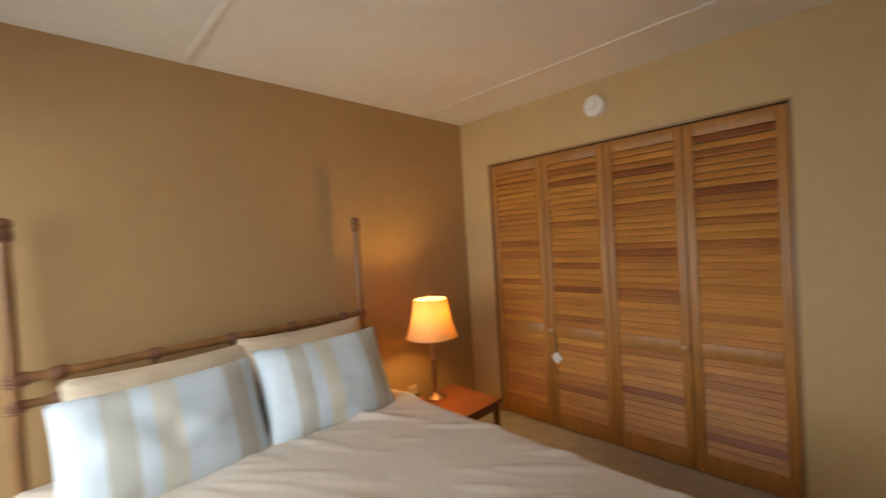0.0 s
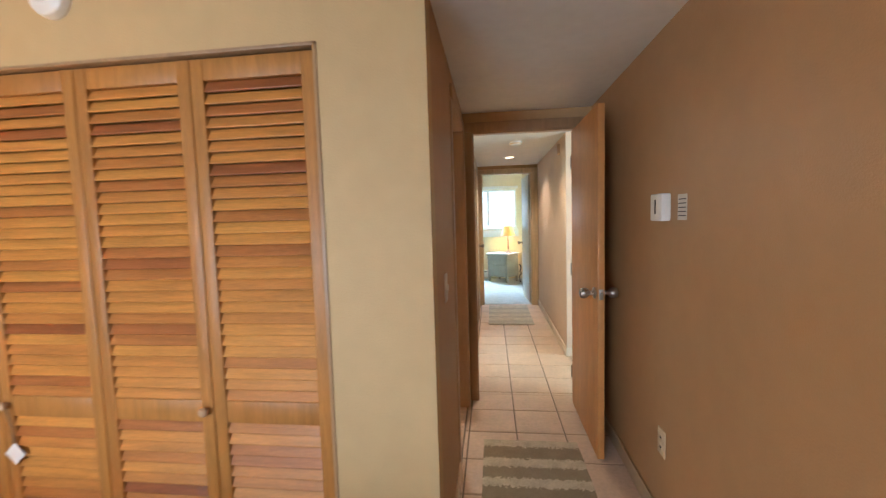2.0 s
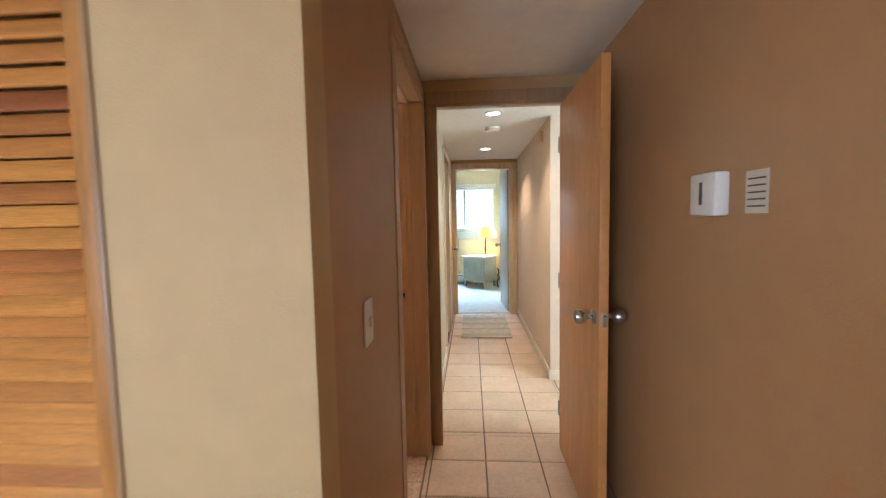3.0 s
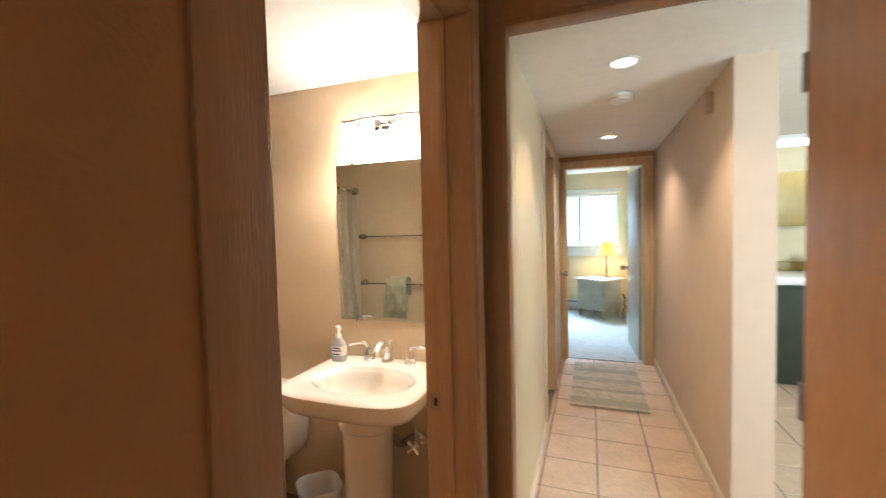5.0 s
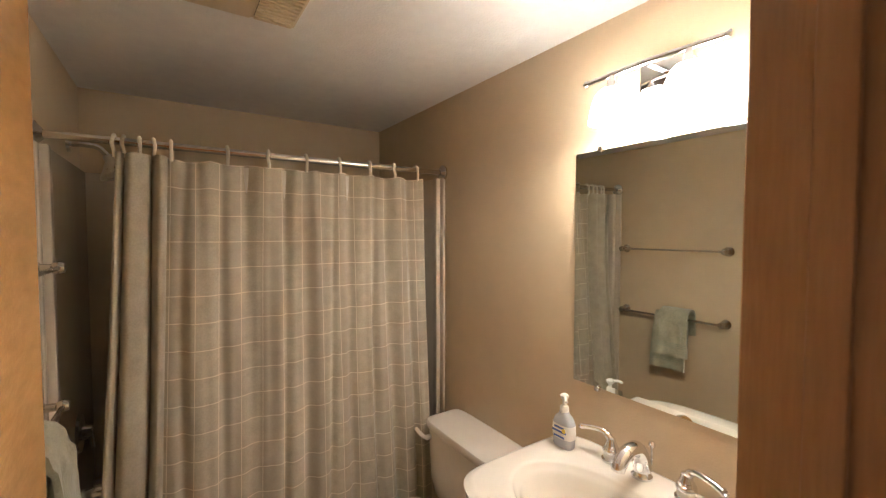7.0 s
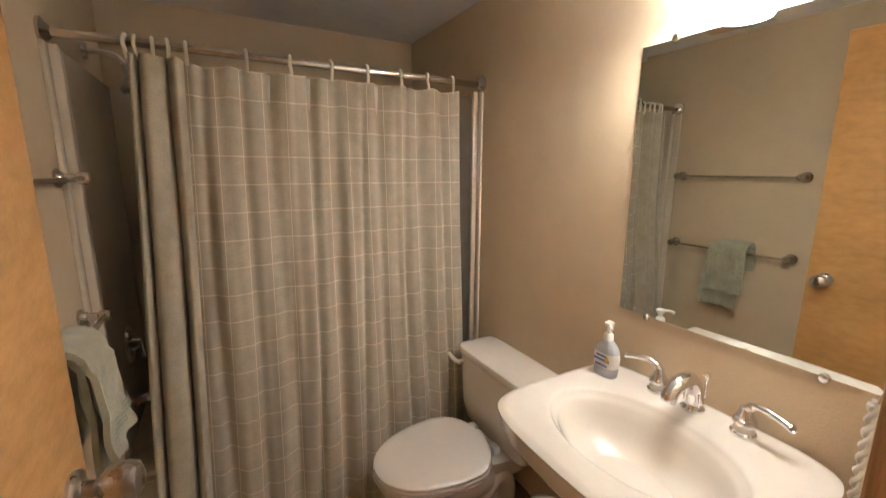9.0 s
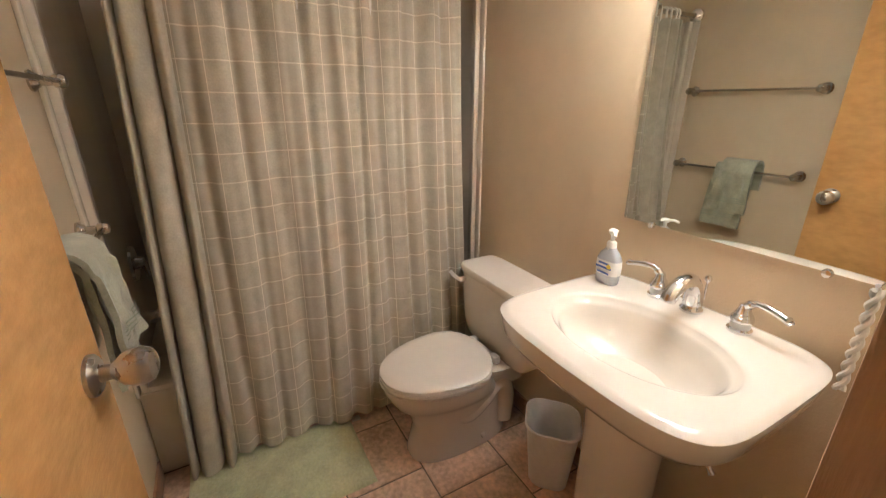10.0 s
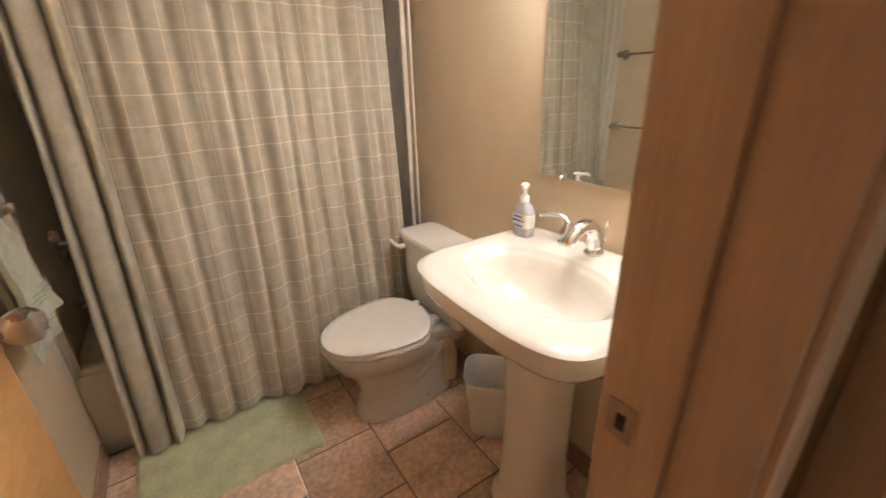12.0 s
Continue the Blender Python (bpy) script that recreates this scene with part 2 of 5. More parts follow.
cloth_pattern(CURTAIN, plaid)
cloth_pattern(PILLOW, stripes([(0.20, 0.33, (0.52, 0.50, 0.42)), (0.42, 0.54, (0.74, 0.72, 0.60)), (0.80, 0.92, (0.50, 0.48, 0.42))], 0.012))
cloth_pattern(RUG, stripes([(0.02, 0.12, (0.20, 0.15, 0.085)), (0.20, 0.31, (0.23, 0.175, 0.10)), (0.39, 0.51, (0.19, 0.145, 0.08)),
                            (0.59, 0.70, (0.22, 0.17, 0.10)), (0.79, 0.92, (0.20, 0.15, 0.085))], 0.09))
FAR_RUG = mat("faded_rug_pile", (0.52, 0.47, 0.38), 0.95, var=0.14, scale=14, bump=0.03, bscale=300)
cloth_pattern(FAR_RUG, stripes([(0.04, 0.16, (0.36, 0.33, 0.27)), (0.30, 0.36, (0.33, 0.30, 0.25)), (0.50, 0.60, (0.38, 0.35, 0.29)), (0.74, 0.84, (0.36, 0.33, 0.27))], 0.08))


# ---- builders ----
ORIGIN = {}


def thing(name, loc, label, category, group="", kind=""):
    """An Empty at a thing's base, that parents its parts."""
    ob = new(name)
    ob.location = loc
    ob.empty_display_size = 0.05
    ORIGIN[ob.name] = Vector(loc)
    return tagged(ob, label, category, group, kind)


def part(name, bm, material, parent=None, label="", smooth=True):
    """One mesh object; the bmesh is in the world's metres."""
    org = ORIGIN[parent.name] if parent else Vector()
    bmesh.ops.translate(bm, verts=bm.verts, vec=-org)
    me = bpy.data.meshes.new(name)
    bm.to_mesh(me)
    bm.free()
    me.materials.append(material)
    if smooth:
        me.shade_smooth()
        me.set_sharp_from_angle(angle=radians(38))
    ob = new(name, me)
    ob.parent = parent
    ORIGIN[ob.name] = org
    return tagged(ob, label)


def structure(name, bm, material, label="", smooth=True):
    return tagged(part(name, bm, material, None, label, smooth), label, "", "", "structure")


def box(lo, hi, bevel=0.0, bm=None, segments=2):
    own = bmesh.new()
    bmesh.ops.create_cube(own, size=1)
    for v in own.verts:
        v.co = [lo[i] + (v.co[i] + 0.5) * (hi[i] - lo[i]) for i in range(3)]
    if bevel:
        bmesh.ops.bevel(own, geom=own.edges[:], offset=bevel, segments=segments, affect="EDGES", profile=0.5)
    return merged(bm, own)


def merged(bm, own):
    if bm is None:
        return own
    me = bpy.data.meshes.new("t")
    own.to_mesh(me)
    own.free()
    bm.from_mesh(me)
    bpy.data.meshes.remove(me)
    return bm


def boxes(*pairs, bevel=0.0):
    bm = bmesh.new()
    for lo, hi in pairs:
        box(lo, hi, bevel, bm)
    return bm


def loft(rings, caps=(True, True), bm=None, closed=True):
    """A skin over rings of equally many points."""
    own = bmesh.new()
    rows = [[own.verts.new(p) for p in r] for r in rings]
    n = len(rows[0])
    for a, b in zip(rows, rows[1:]):
        for i in range(n if closed else n - 1):
            own.faces.new((a[i], a[(i + 1) % n], b[(i + 1) % n], b[i]))
    if closed and caps[0]:
        own.faces.new(rows[0][::-1])
    if closed and caps[1]:
        own.faces.new(rows[-1])
    bmesh.ops.recalc_face_normals(own, faces=own.faces)
    return merged(bm, own)


def ring(cx, cy, z, rx, ry, n=32, p=2.0, front=0.0, tilt=0.0):
    """A super-ellipse at a height; front > 0 makes the -y half longer."""
    out = []
    for i in range(n):
        a = 2 * math.pi * i / n
        c, s = math.cos(a), math.sin(a)
        x = math.copysign(abs(c) ** (2 / p), c) * rx
        y = math.copysign(abs(s) ** (2 / p), s) * ry
        if y < 0:
            y *= 1 + front
        out.append((cx + x, cy + y, z + tilt * y))
    return out


def lathe(profile, centre=(0, 0, 0), axis=(0, 0, 1), n=24, bm=None, caps=(True, True)):
    """Turns (radius, height) pairs about an axis."""
    q = Vector((0, 0, 1)).rotation_difference(Vector(axis).normalized()).to_matrix()
    rings = [[Vector(centre) + q @ Vector((r * math.cos(2 * math.pi * i / n), r * math.sin(2 * math.pi * i / n), h)) for i in range(n)]
             for r, h in profile]
    return loft(rings, caps, bm)


def tube(path, radii, n=12, bm=None):
    """A round bar along a path."""
    pts = [Vector(p) for p in path]
    if isinstance(radii, (int, float)):
        radii = [radii] * len(pts)
    rings, side = [], None
    for i, p in enumerate(pts):
        d = (pts[min(i + 1, len(pts) - 1)] - pts[max(i - 1, 0)]).normalized()
        if side is None:
            side = d.orthogonal().normalized()
        side = (side - d * side.dot(d)).normalized()
        up = d.cross(side)
        rings.append([p + (side * math.cos(2 * math.pi * k / n) + up * math.sin(2 * math.pi * k / n)) * radii[i] for k in range(n)])
    return loft(rings, (True, True), bm)


def curve(points, steps=8):
    """A smooth line through points."""
    p = [Vector(q) for q in points]
    p = [p[0] * 2 - p[1], *p, p[-1] * 2 - p[-2]]
    out = []
    for i in range(1, len(p) - 2):
        for k in range(steps):
            t = k / steps
            a, b, c, d = p[i - 1:i + 3]
            out.append(0.5 * (2 * b + (c - a) * t + (2 * a - 5 * b + 4 * c - d) * t * t + (3 * b - a - 3 * c + d) * t ** 3))
    return out + [p[-2]]


def sheet(fn, nu, nv, uv=None, thick=0.0, bm=None):
    """A cloth: fn(u, v) gives places for u, v in 0..1; uv(u, v) its weave coordinates."""
    own = bmesh.new()
    layer = own.loops.layers.uv.new("UVMap")
    grid = [[own.verts.new(fn(i / nu, j / nv)) for j in range(nv + 1)] for i in range(nu + 1)]
    where = {grid[i][j]: (i / nu, j / nv) for i in range(nu + 1) for j in range(nv + 1)}
    for i in range(nu):
        for j in range(nv):
            f = own.faces.new((grid[i][j], grid[i + 1][j], grid[i + 1][j + 1], grid[i][j + 1]))
            for l in f.loops:
                u, v = where[l.vert]
                l[layer].uv = uv(u, v) if uv else (u, v)
    bmesh.ops.recalc_face_normals(own, faces=own.faces)
    if thick:
        bmesh.ops.solidify(own, geom=own.faces[:], thickness=thick)
    return merged(bm, own)


# ---- the plan ----
NORTH = 2.514        # closet wall
WEST = -2.32         # headboard wall
EAST = 1.15          # wall along the passage
PASS = 0.22          # passage wall with the bathroom door
BED_CEIL, PASS_CEIL, HALL_CEIL, BATH_CEIL = 2.41, 2.19, 2.215, 2.165
TOP = 2.55
CL0, CL1, CLZ = -2.035, -0.15, 2.025    # closet opening
BD0, BD1 = 3.383, 4.118                 # bathroom door's opening
HD0, HD1, HDY = 0.30, 1.03, 4.25        # hall door's opening
BATH_W, BATH_S, BATH_N, BATH_E = -2.16, 3.29, 4.74, 0.10
KIT0 = 5.28
FAR, FARN = 7.70, 10.5
SOUTH = -1.70

structure("wall_west", box((WEST - 0.1, SOUTH - 0.1, 0), (WEST, NORTH, TOP)), TAN, "tan painted headboard wall of the bedroom")
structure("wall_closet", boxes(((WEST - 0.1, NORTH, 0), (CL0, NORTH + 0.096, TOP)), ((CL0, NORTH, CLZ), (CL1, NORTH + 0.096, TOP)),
                               ((CL1, NORTH, 0), (PASS, NORTH + 0.096, TOP)), ((PASS, NORTH, PASS_CEIL), (EAST, NORTH + 0.096, TOP))), CLOSET_TAN_LIT, "tan painted wall round the closet")
structure("wall_east", boxes(((EAST, SOUTH - 0.1, 0), (EAST + 0.12, HDY + 0.11, TOP))), BROWN, "brown painted passage wall with thermostat")
structure("wall_south", boxes(((WEST - 0.1, SOUTH - 0.1, 0), (-2.0, SOUTH, TOP)), ((-0.4, SOUTH - 0.1, 0), (EAST, SOUTH, TOP)), ((-2.0, SOUTH - 0.1, 2.3), (-0.4, SOUTH, TOP)),
                              ((-2.0, SOUTH - 0.1, 0), (-0.4, SOUTH, 0.2))), TAN, "tan painted window wall of the bedroom")
structure("wall_passage", boxes(((BATH_E, NORTH + 0.096, 0), (PASS, BD0 - 0.035, TOP)), ((BATH_E, BD1 + 0.035, 0), (PASS, HDY + 0.03, TOP)), ((BATH_E, BD0 - 0.035, 2.07), (PASS, BD1 + 0.035, TOP))), BROWN, "brown painted wall with the bathroom door")
structure("wall_hall_west", boxes(((BATH_E, HDY + 0.03, 0), (PASS, 5.98, TOP)), ((BATH_E, 5.98, 2.07), (PASS, 6.78, TOP)), ((BATH_E, 6.78, 0), (PASS, FAR, TOP))),
          mat("hall_cream_paint", (0.54, 0.44, 0.29), 0.42, var=0.03, scale=1.2, bump=0.004, bscale=190), "cream painted satin hall wall")
structure("wall_hall_door", boxes(((PASS, HDY, 0), (HD0 - 0.03, HDY + 0.05, TOP)), ((HD1 + 0.03, HDY, 0), (EAST, HDY + 0.05, TOP)), ((HD0 - 0.03, HDY, 2.065), (HD1 + 0.03, HDY + 0.05, TOP))), TAN, "tan painted wall over the hall door")
structure("wall_hall_east", box((EAST, KIT0, 0), (EAST + 0.17, FAR + 0.1, TOP)), mat("hall_wall_paint", (0.63, 0.48, 0.35), 0.75, var=0.03, scale=1.2, bump=0.004, bscale=190), "beige painted hall wall with a free end")
structure("wall_hall_end", boxes(((PASS - 0.12, FAR, 0), (0.26, FAR + 0.1, TOP)), ((1.07, FAR, 0), (EAST, FAR + 0.1, TOP)), ((0.26, FAR, 2.115), (1.07, FAR + 0.1, TOP))), TAN, "tan painted wall at the hall's end")
structure("wall_alcove", boxes(((-0.62, 5.88, 0), (-0.52, 6.88, TOP)), ((-0.52, 5.86, 0), (BATH_E, 5.96, TOP)), ((-0.52, 6.80, 0), (BATH_E, 6.90, TOP))), CREAM, "cream wall of a side alcove")
structure("wall_bath_south", box((BATH_W - 0.1, BATH_S - 0.1, 0), (BATH_E, BATH_S, TOP)), BATH_TAN, "beige bathroom wall with the towel bars")
structure("wall_bath_north", box((BATH_W - 0.1, BATH_N, 0), (BATH_E, BATH_N + 0.1, TOP)), BATH_TAN, "beige bathroom wall behind the basin")
structure("wall_bath_west", box((BATH_W - 0.1, BATH_S, 0), (BATH_W, BATH_N, TOP)), BATH_TAN, "beige bathroom wall over the tub")
structure("wall_bath_east", boxes(((BATH_E - 0.004, BATH_S, 0), (BATH_E, BD0 - 0.035, BATH_CEIL)), ((BATH_E - 0.004, BD1 + 0.035, 0), (BATH_E, BATH_N, BATH_CEIL)),
                                  ((BATH_E - 0.004, BD0 - 0.035, 2.07), (BATH_E, BD1 + 0.035, BATH_CEIL))), BATH_TAN, "beige bathroom side of the door wall")
structure("wall_closet_inside", boxes(((WEST - 0.1, NORTH + 0.096, 0), (WEST, BATH_S - 0.1, TOP)), ((WEST, BATH_S - 0.14, 0), (BATH_E, BATH_S - 0.1, TOP))), TAN, "tan inside of the closet")
structure("wall_far_room", boxes(((EAST - 0.03, FAR + 0.1, 0), (EAST + 0.07, FARN, TOP)), ((-2.0, FARN, 0), (-0.55, FARN + 0.1, TOP)), ((0.99, FARN, 0), (EAST + 0.07, FARN + 0.1, TOP)),
                                 ((-0.55, FARN, 0), (0.99, FARN + 0.1, 1.15)), ((-0.55, FARN, 2.03), (0.99, FARN + 0.1, TOP)), ((-2.1, FAR, 0), (-2.0, FARN + 0.1, TOP)), ((-2.0, FAR, 0), (PASS - 0.12, FAR + 0.1, TOP))), CREAM, "cream painted walls of the far bedroom")
structure("wall_kitchen", boxes(((EAST + 0.12, 3.4, 0), (2.6, 3.5, TOP)), ((4.2, 3.4, 0), (4.6, 3.5, TOP)), ((2.6, 3.4, 0), (4.2, 3.5, 0.9)), ((2.6, 3.4, 2.1), (4.2, 3.5, TOP)),
                                ((4.5, 3.5, 0), (4.6, 8.2, TOP)), ((EAST + 0.17, 8.1, 0), (4.6, 8.2, TOP))), CREAM, "cream painted kitchen walls")
# ceilings, with the slab joints of the bedroom's as low ribs
cb = boxes(((WEST, SOUTH, BED_CEIL), (EAST, NORTH, TOP)))
for y in (0.465, 2.065, -1.135):
    box((WEST, y - 0.012, BED_CEIL - 0.006), (EAST, y + 0.012, BED_CEIL), 0.002, cb)
structure("ceiling_bedroom", cb, CEIL, "off-white painted slab ceiling with joints")
structure("ceiling_passage", box((PASS, NORTH + 0.096, PASS_CEIL), (EAST, HDY, TOP)), CEIL, "low white ceiling of the passage")
structure("ceiling_hall", boxes(((PASS, HDY + 0.05, HALL_CEIL), (EAST + 0.17, FAR, TOP)), ((EAST + 0.17, 3.4, HALL_CEIL), (4.6, 8.2, TOP)), ((EAST + 0.12, 3.4, HALL_CEIL), (EAST + 0.17, HDY + 0.11, TOP)), ((-0.6, 5.88, HALL_CEIL), (BATH_E, 6.9, TOP - 0.01))), CEIL, "white hall ceiling with recessed lights")
structure("ceiling_bath", box((BATH_W, BATH_S, BATH_CEIL), (BATH_E, BATH_N, TOP)), mat("bath_ceiling_paint", (0.85, 0.82, 0.78), 0.75, var=0.03, scale=2, bump=0.005, bscale=110), "white textured bathroom ceiling")
structure("ceiling_far_room", box((-2.0, FAR + 0.1, 2.38), (EAST + 0.07, FARN, TOP)), CEIL, "white ceiling of the far bedroom")
structure("ceiling_closet", box((WEST, NORTH + 0.096, 2.3), (BATH_E, BATH_S - 0.14, TOP)), CEIL, "closet ceiling")
structure("floor_bedroom", box((WEST - 0.1, SOUTH - 0.1, -0.1), (EAST + 0.1, NORTH + 0.03, 0.004)), CARPET, "beige cut-pile carpet")
structure("floor_closet", box((WEST, NORTH + 0.03, -0.1), (BATH_E, BATH_S - 0.1, 0.002)), CARPET, "beige closet carpet")
structure("floor_far_room", box((-2.1, FAR + 0.04, -0.1), (EAST + 0.1, FARN + 0.1, 0.008)), FAR_CARPET, "pale carpet of the far bedroom")
HALL_FLOOR = structure("floor_hall", boxes(((BATH_E, NORTH + 0.03, -0.1), (EAST + 0.12, HDY + 0.11, -0.004)), ((-0.6, HDY + 0.11, -0.1), (4.6, FAR + 0.04, -0.004)), ((EAST + 0.17, FAR + 0.04, -0.1), (4.6, 8.2, -0.004)), ((EAST + 0.12, 3.4, -0.1), (4.6, HDY + 0.11, -0.004))), GROUT, "dark grout bed of the hall floor")
BATH_FLOOR = structure("floor_bath", box((BATH_W, BATH_S, -0.1), (BATH_E, BATH_N, -0.004)), GROUT, "dark grout bed of the bathroom floor")
DISTANCE = mat("bright_distance", (0.7, 0.75, 0.8), 0.9, emit=0.85, emit_colour=(0.86, 0.94, 1.0), scale=0.35, stretch=(0.35, 1, 1.6))
dn = DISTANCE.node_tree.nodes
far_ramp, far_noise = dn.new("ShaderNodeValToRGB"), [n for n in dn if n.bl_idname == "ShaderNodeTexNoise"][0]
far_ramp.color_ramp.elements[0].position, far_ramp.color_ramp.elements[1].position = 0.40, 0.52
far_ramp.color_ramp.elements[0].color, far_ramp.color_ramp.elements[1].color = (0.22, 0.50, 0.62, 1), (0.88, 0.97, 1.0, 1)
DISTANCE.node_tree.links.new(far_noise.outputs[0], far_ramp.inputs[0])
DISTANCE.node_tree.links.new(far_ramp.outputs[0], dn["Principled BSDF"].inputs["Emission Color"])
structure("backdrop", box((-12, 24, -0.3), (14, 24.1, 11)), DISTANCE, "bright hazy distance beyond the window")
structure("ground", box((-300, -300, -0.6), (300, 300, -0.3)), LAWN, "green lawn round the building")
# added slab above the ceilings, never in view; keeps sky light out of the rooms
structure("cover_slab", box((-2.5, SOUTH - 0.1, TOP), (4.7, FARN + 0.1, TOP + 0.15)), CEIL, "unseen cover slab over the ceilings")


def trim_set(name, pieces, material=None, label="stained wood door casing"):
    """One casing: an Empty with a mesh for each board."""
    t = thing(name, pieces[0][0], label, "", "", "structure")
    for lo, hi in pieces:
        part("board", box(lo, hi, 0.004), material or TRIM_WOOD, t)
    return t


# bathroom door: jambs, stop and casings
JX = 0.074
trim_set("trim_bath_door", [
    ((JX, BD0 - 0.035, 0), (PASS + 0.001, BD0, 2.035)), ((JX, BD1, 0), (PASS + 0.006, BD1 + 0.035, 2.035)), ((JX, BD0 - 0.035, 2.035), (PASS + 0.006, BD1 + 0.035, 2.07)),
    ((0.129, BD1 - 0.012, 0), (0.160, BD1, 2.035)), ((0.129, BD0, 0), (0.160, BD0 + 0.012, 2.035)), ((0.129, BD0 + 0.012, 2.023), (0.160, BD1 - 0.012, 2.035)),
    ((PASS, BD1 + 0.008, 0), (PASS + 0.015, BD1 + 0.078, 2.045)), ((PASS, BD0 - 0.09, 0), (PASS + 0.005, BD0 - 0.008, 2.045)), ((PASS, BD0 - 0.09, 2.045), (PASS + 0.015, BD1 + 0.078, 2.112)),
    ((JX + 0.002, BD1 + 0.036, 0), (BATH_E - 0.004, BD1 + 0.075, 2.05)), ((JX + 0.002, BD0 - 0.065, 0), (BATH_E - 0.004, BD0 - 0.036, 2.05)), ((JX + 0.002, BD0 - 0.065, 2.071), (BATH_E - 0.004, BD1 + 0.065, 2.11))])
# hall door
DARK_TRIM = mat("brown_door_casing", (0.36, 0.225, 0.115), 0.35, var=0.1, scale=5, stretch=(7, 7, 0.5), space="object", shift=0.05)
trim_set("trim_hall_door", [
    ((HD0 - 0.03, HDY - 0.012, 0), (HD0, HDY + 0.058, 2.035)), ((HD1, HDY - 0.012, 0), (HD1 + 0.03, HDY + 0.058, 2.035)), ((HD0 - 0.03, HDY - 0.012, 2.035), (HD1 + 0.03, HDY + 0.058, 2.065)),
    ((PASS + 0.018, HDY - 0.016, 0), (HD0 - 0.008, HDY - 0.001, 2.05)), ((HD1 + 0.006, HDY - 0.016, 0), (EAST - 0.03, HDY - 0.001, 2.05)), ((PASS + 0.018, HDY - 0.016, 2.05), (EAST - 0.03, HDY - 0.001, 2.12))], DARK_TRIM, "brown wooden casing of the hall door")
PALE_TRIM = mat("golden_door_casing", (0.66, 0.50, 0.30), 0.35, var=0.1, scale=5, stretch=(7, 7, 0.5), space="object", shift=0.05)
trim_set("trim_far_door", [
    ((0.26, FAR - 0.01, 0), (0.29, FAR + 0.11, 2.085)), ((1.04, FAR - 0.01, 0), (1.07, FAR + 0.11, 2.085)), ((0.26, FAR - 0.01, 2.085), (1.07, FAR + 0.11, 2.115)),
    ((PASS + 0.002, FAR - 0.016, 0), (0.282, FAR - 0.001, 2.09)), ((1.048, FAR - 0.016, 0), (EAST - 0.004, FAR - 0.001, 2.09)), ((PASS + 0.002, FAR - 0.016, 2.09), (EAST - 0.004, FAR - 0.001, 2.165))], PALE_TRIM, "golden wooden casing of the far bedroom door")
trim_set("trim_alcove", [
    ((PASS, 5.93, 0), (PASS + 0.014, 5.99, 2.09)), ((PASS, 6.74, 0), (PASS + 0.014, 6.81, 2.09)), ((PASS, 5.93, 2.06), (PASS + 0.014, 6.81, 2.12)), ((BATH_E, 6.745, 0), (PASS, 6.78, 2.06))],
    mat("cream_painted_casing", (0.72, 0.60, 0.44), 0.4, var=0.04), "cream painted casing of a side opening")


def baseboard(label, material, *pieces, bevel=0.005):
    return structure("baseboard", boxes(*pieces, bevel=bevel), material, label)


BASE = mat("tan_painted_baseboard", (0.56, 0.40, 0.23), 0.4, var=0.04)
WHITE_BASE = mat("pale_painted_baseboard", (0.70, 0.60, 0.47), 0.4, var=0.04)
baseboard("tan wooden baseboard", BASE, ((WEST, SOUTH, 0), (WEST + 0.012, NORTH - 0.012, 0.09)), ((WEST, NORTH - 0.012, 0), (CL0 - 0.02, NORTH, 0.09)), ((CL1 + 0.01, NORTH - 0.012, 0), (PASS + 0.012, NORTH, 0.09)),
          ((PASS, NORTH, 0), (PASS + 0.012, BD0 - 0.092, 0.09)), ((EAST - 0.012, SOUTH, 0), (EAST, HDY - 0.017, 0.09)))
baseboard("pale wooden hall baseboard", WHITE_BASE, ((PASS, HDY + 0.125, 0), (PASS + 0.012, 5.928, 0.09)), ((EAST - 0.012, KIT0 - 0.012, 0), (EAST, FAR - 0.018, 0.09)), ((EAST, KIT0 - 0.012, 0), (EAST + 0.17, KIT0, 0.09)))
bt = thing("baseboard_bath", (-0.5, BATH_N, 0), "brown tile skirting in the bathroom", "", "", "structure")
x = -1.40
while x < BATH_E - 0.06:
    part("tile", box((x, BATH_N - 0.01, 0.0), (min(x + 0.3, BATH_E - 0.02), BATH_N, 0.085), 0.003), BASE_TILE, bt)
    x += 0.304
x = -1.40
while x < BATH_E - 0.1:
    part("tile", box((x, BATH_S, 0.0), (min(x + 0.3, BATH_E - 0.02), BATH_S + 0.01, 0.085), 0.003), BASE_TILE, bt)
    x += 0.304


# ---- doors ----
def knob(parent, at, direction, material, size=1.0, both=False):
    """A round door knob on its rose."""
    prof = [(0.0, 0), (0.033, 0), (0.033, 0.006), (0.028, 0.011), (0.014, 0.014), (0.012, 0.028), (0.017, 0.034), (0.025, 0.042), (0.0305, 0.056), (0.0305, 0.070), (0.026, 0.081), (0.015, 0.087), (0.0, 0.088)]
    for d in ((1, -1) if both else (1,)):
        k = part("knob", lathe([(r * size, h * size) for r, h in prof], at if d == 1 else both, tuple(c * d for c in direction), 24, None, (False, False)), material, parent, "round metal knob")
    return k


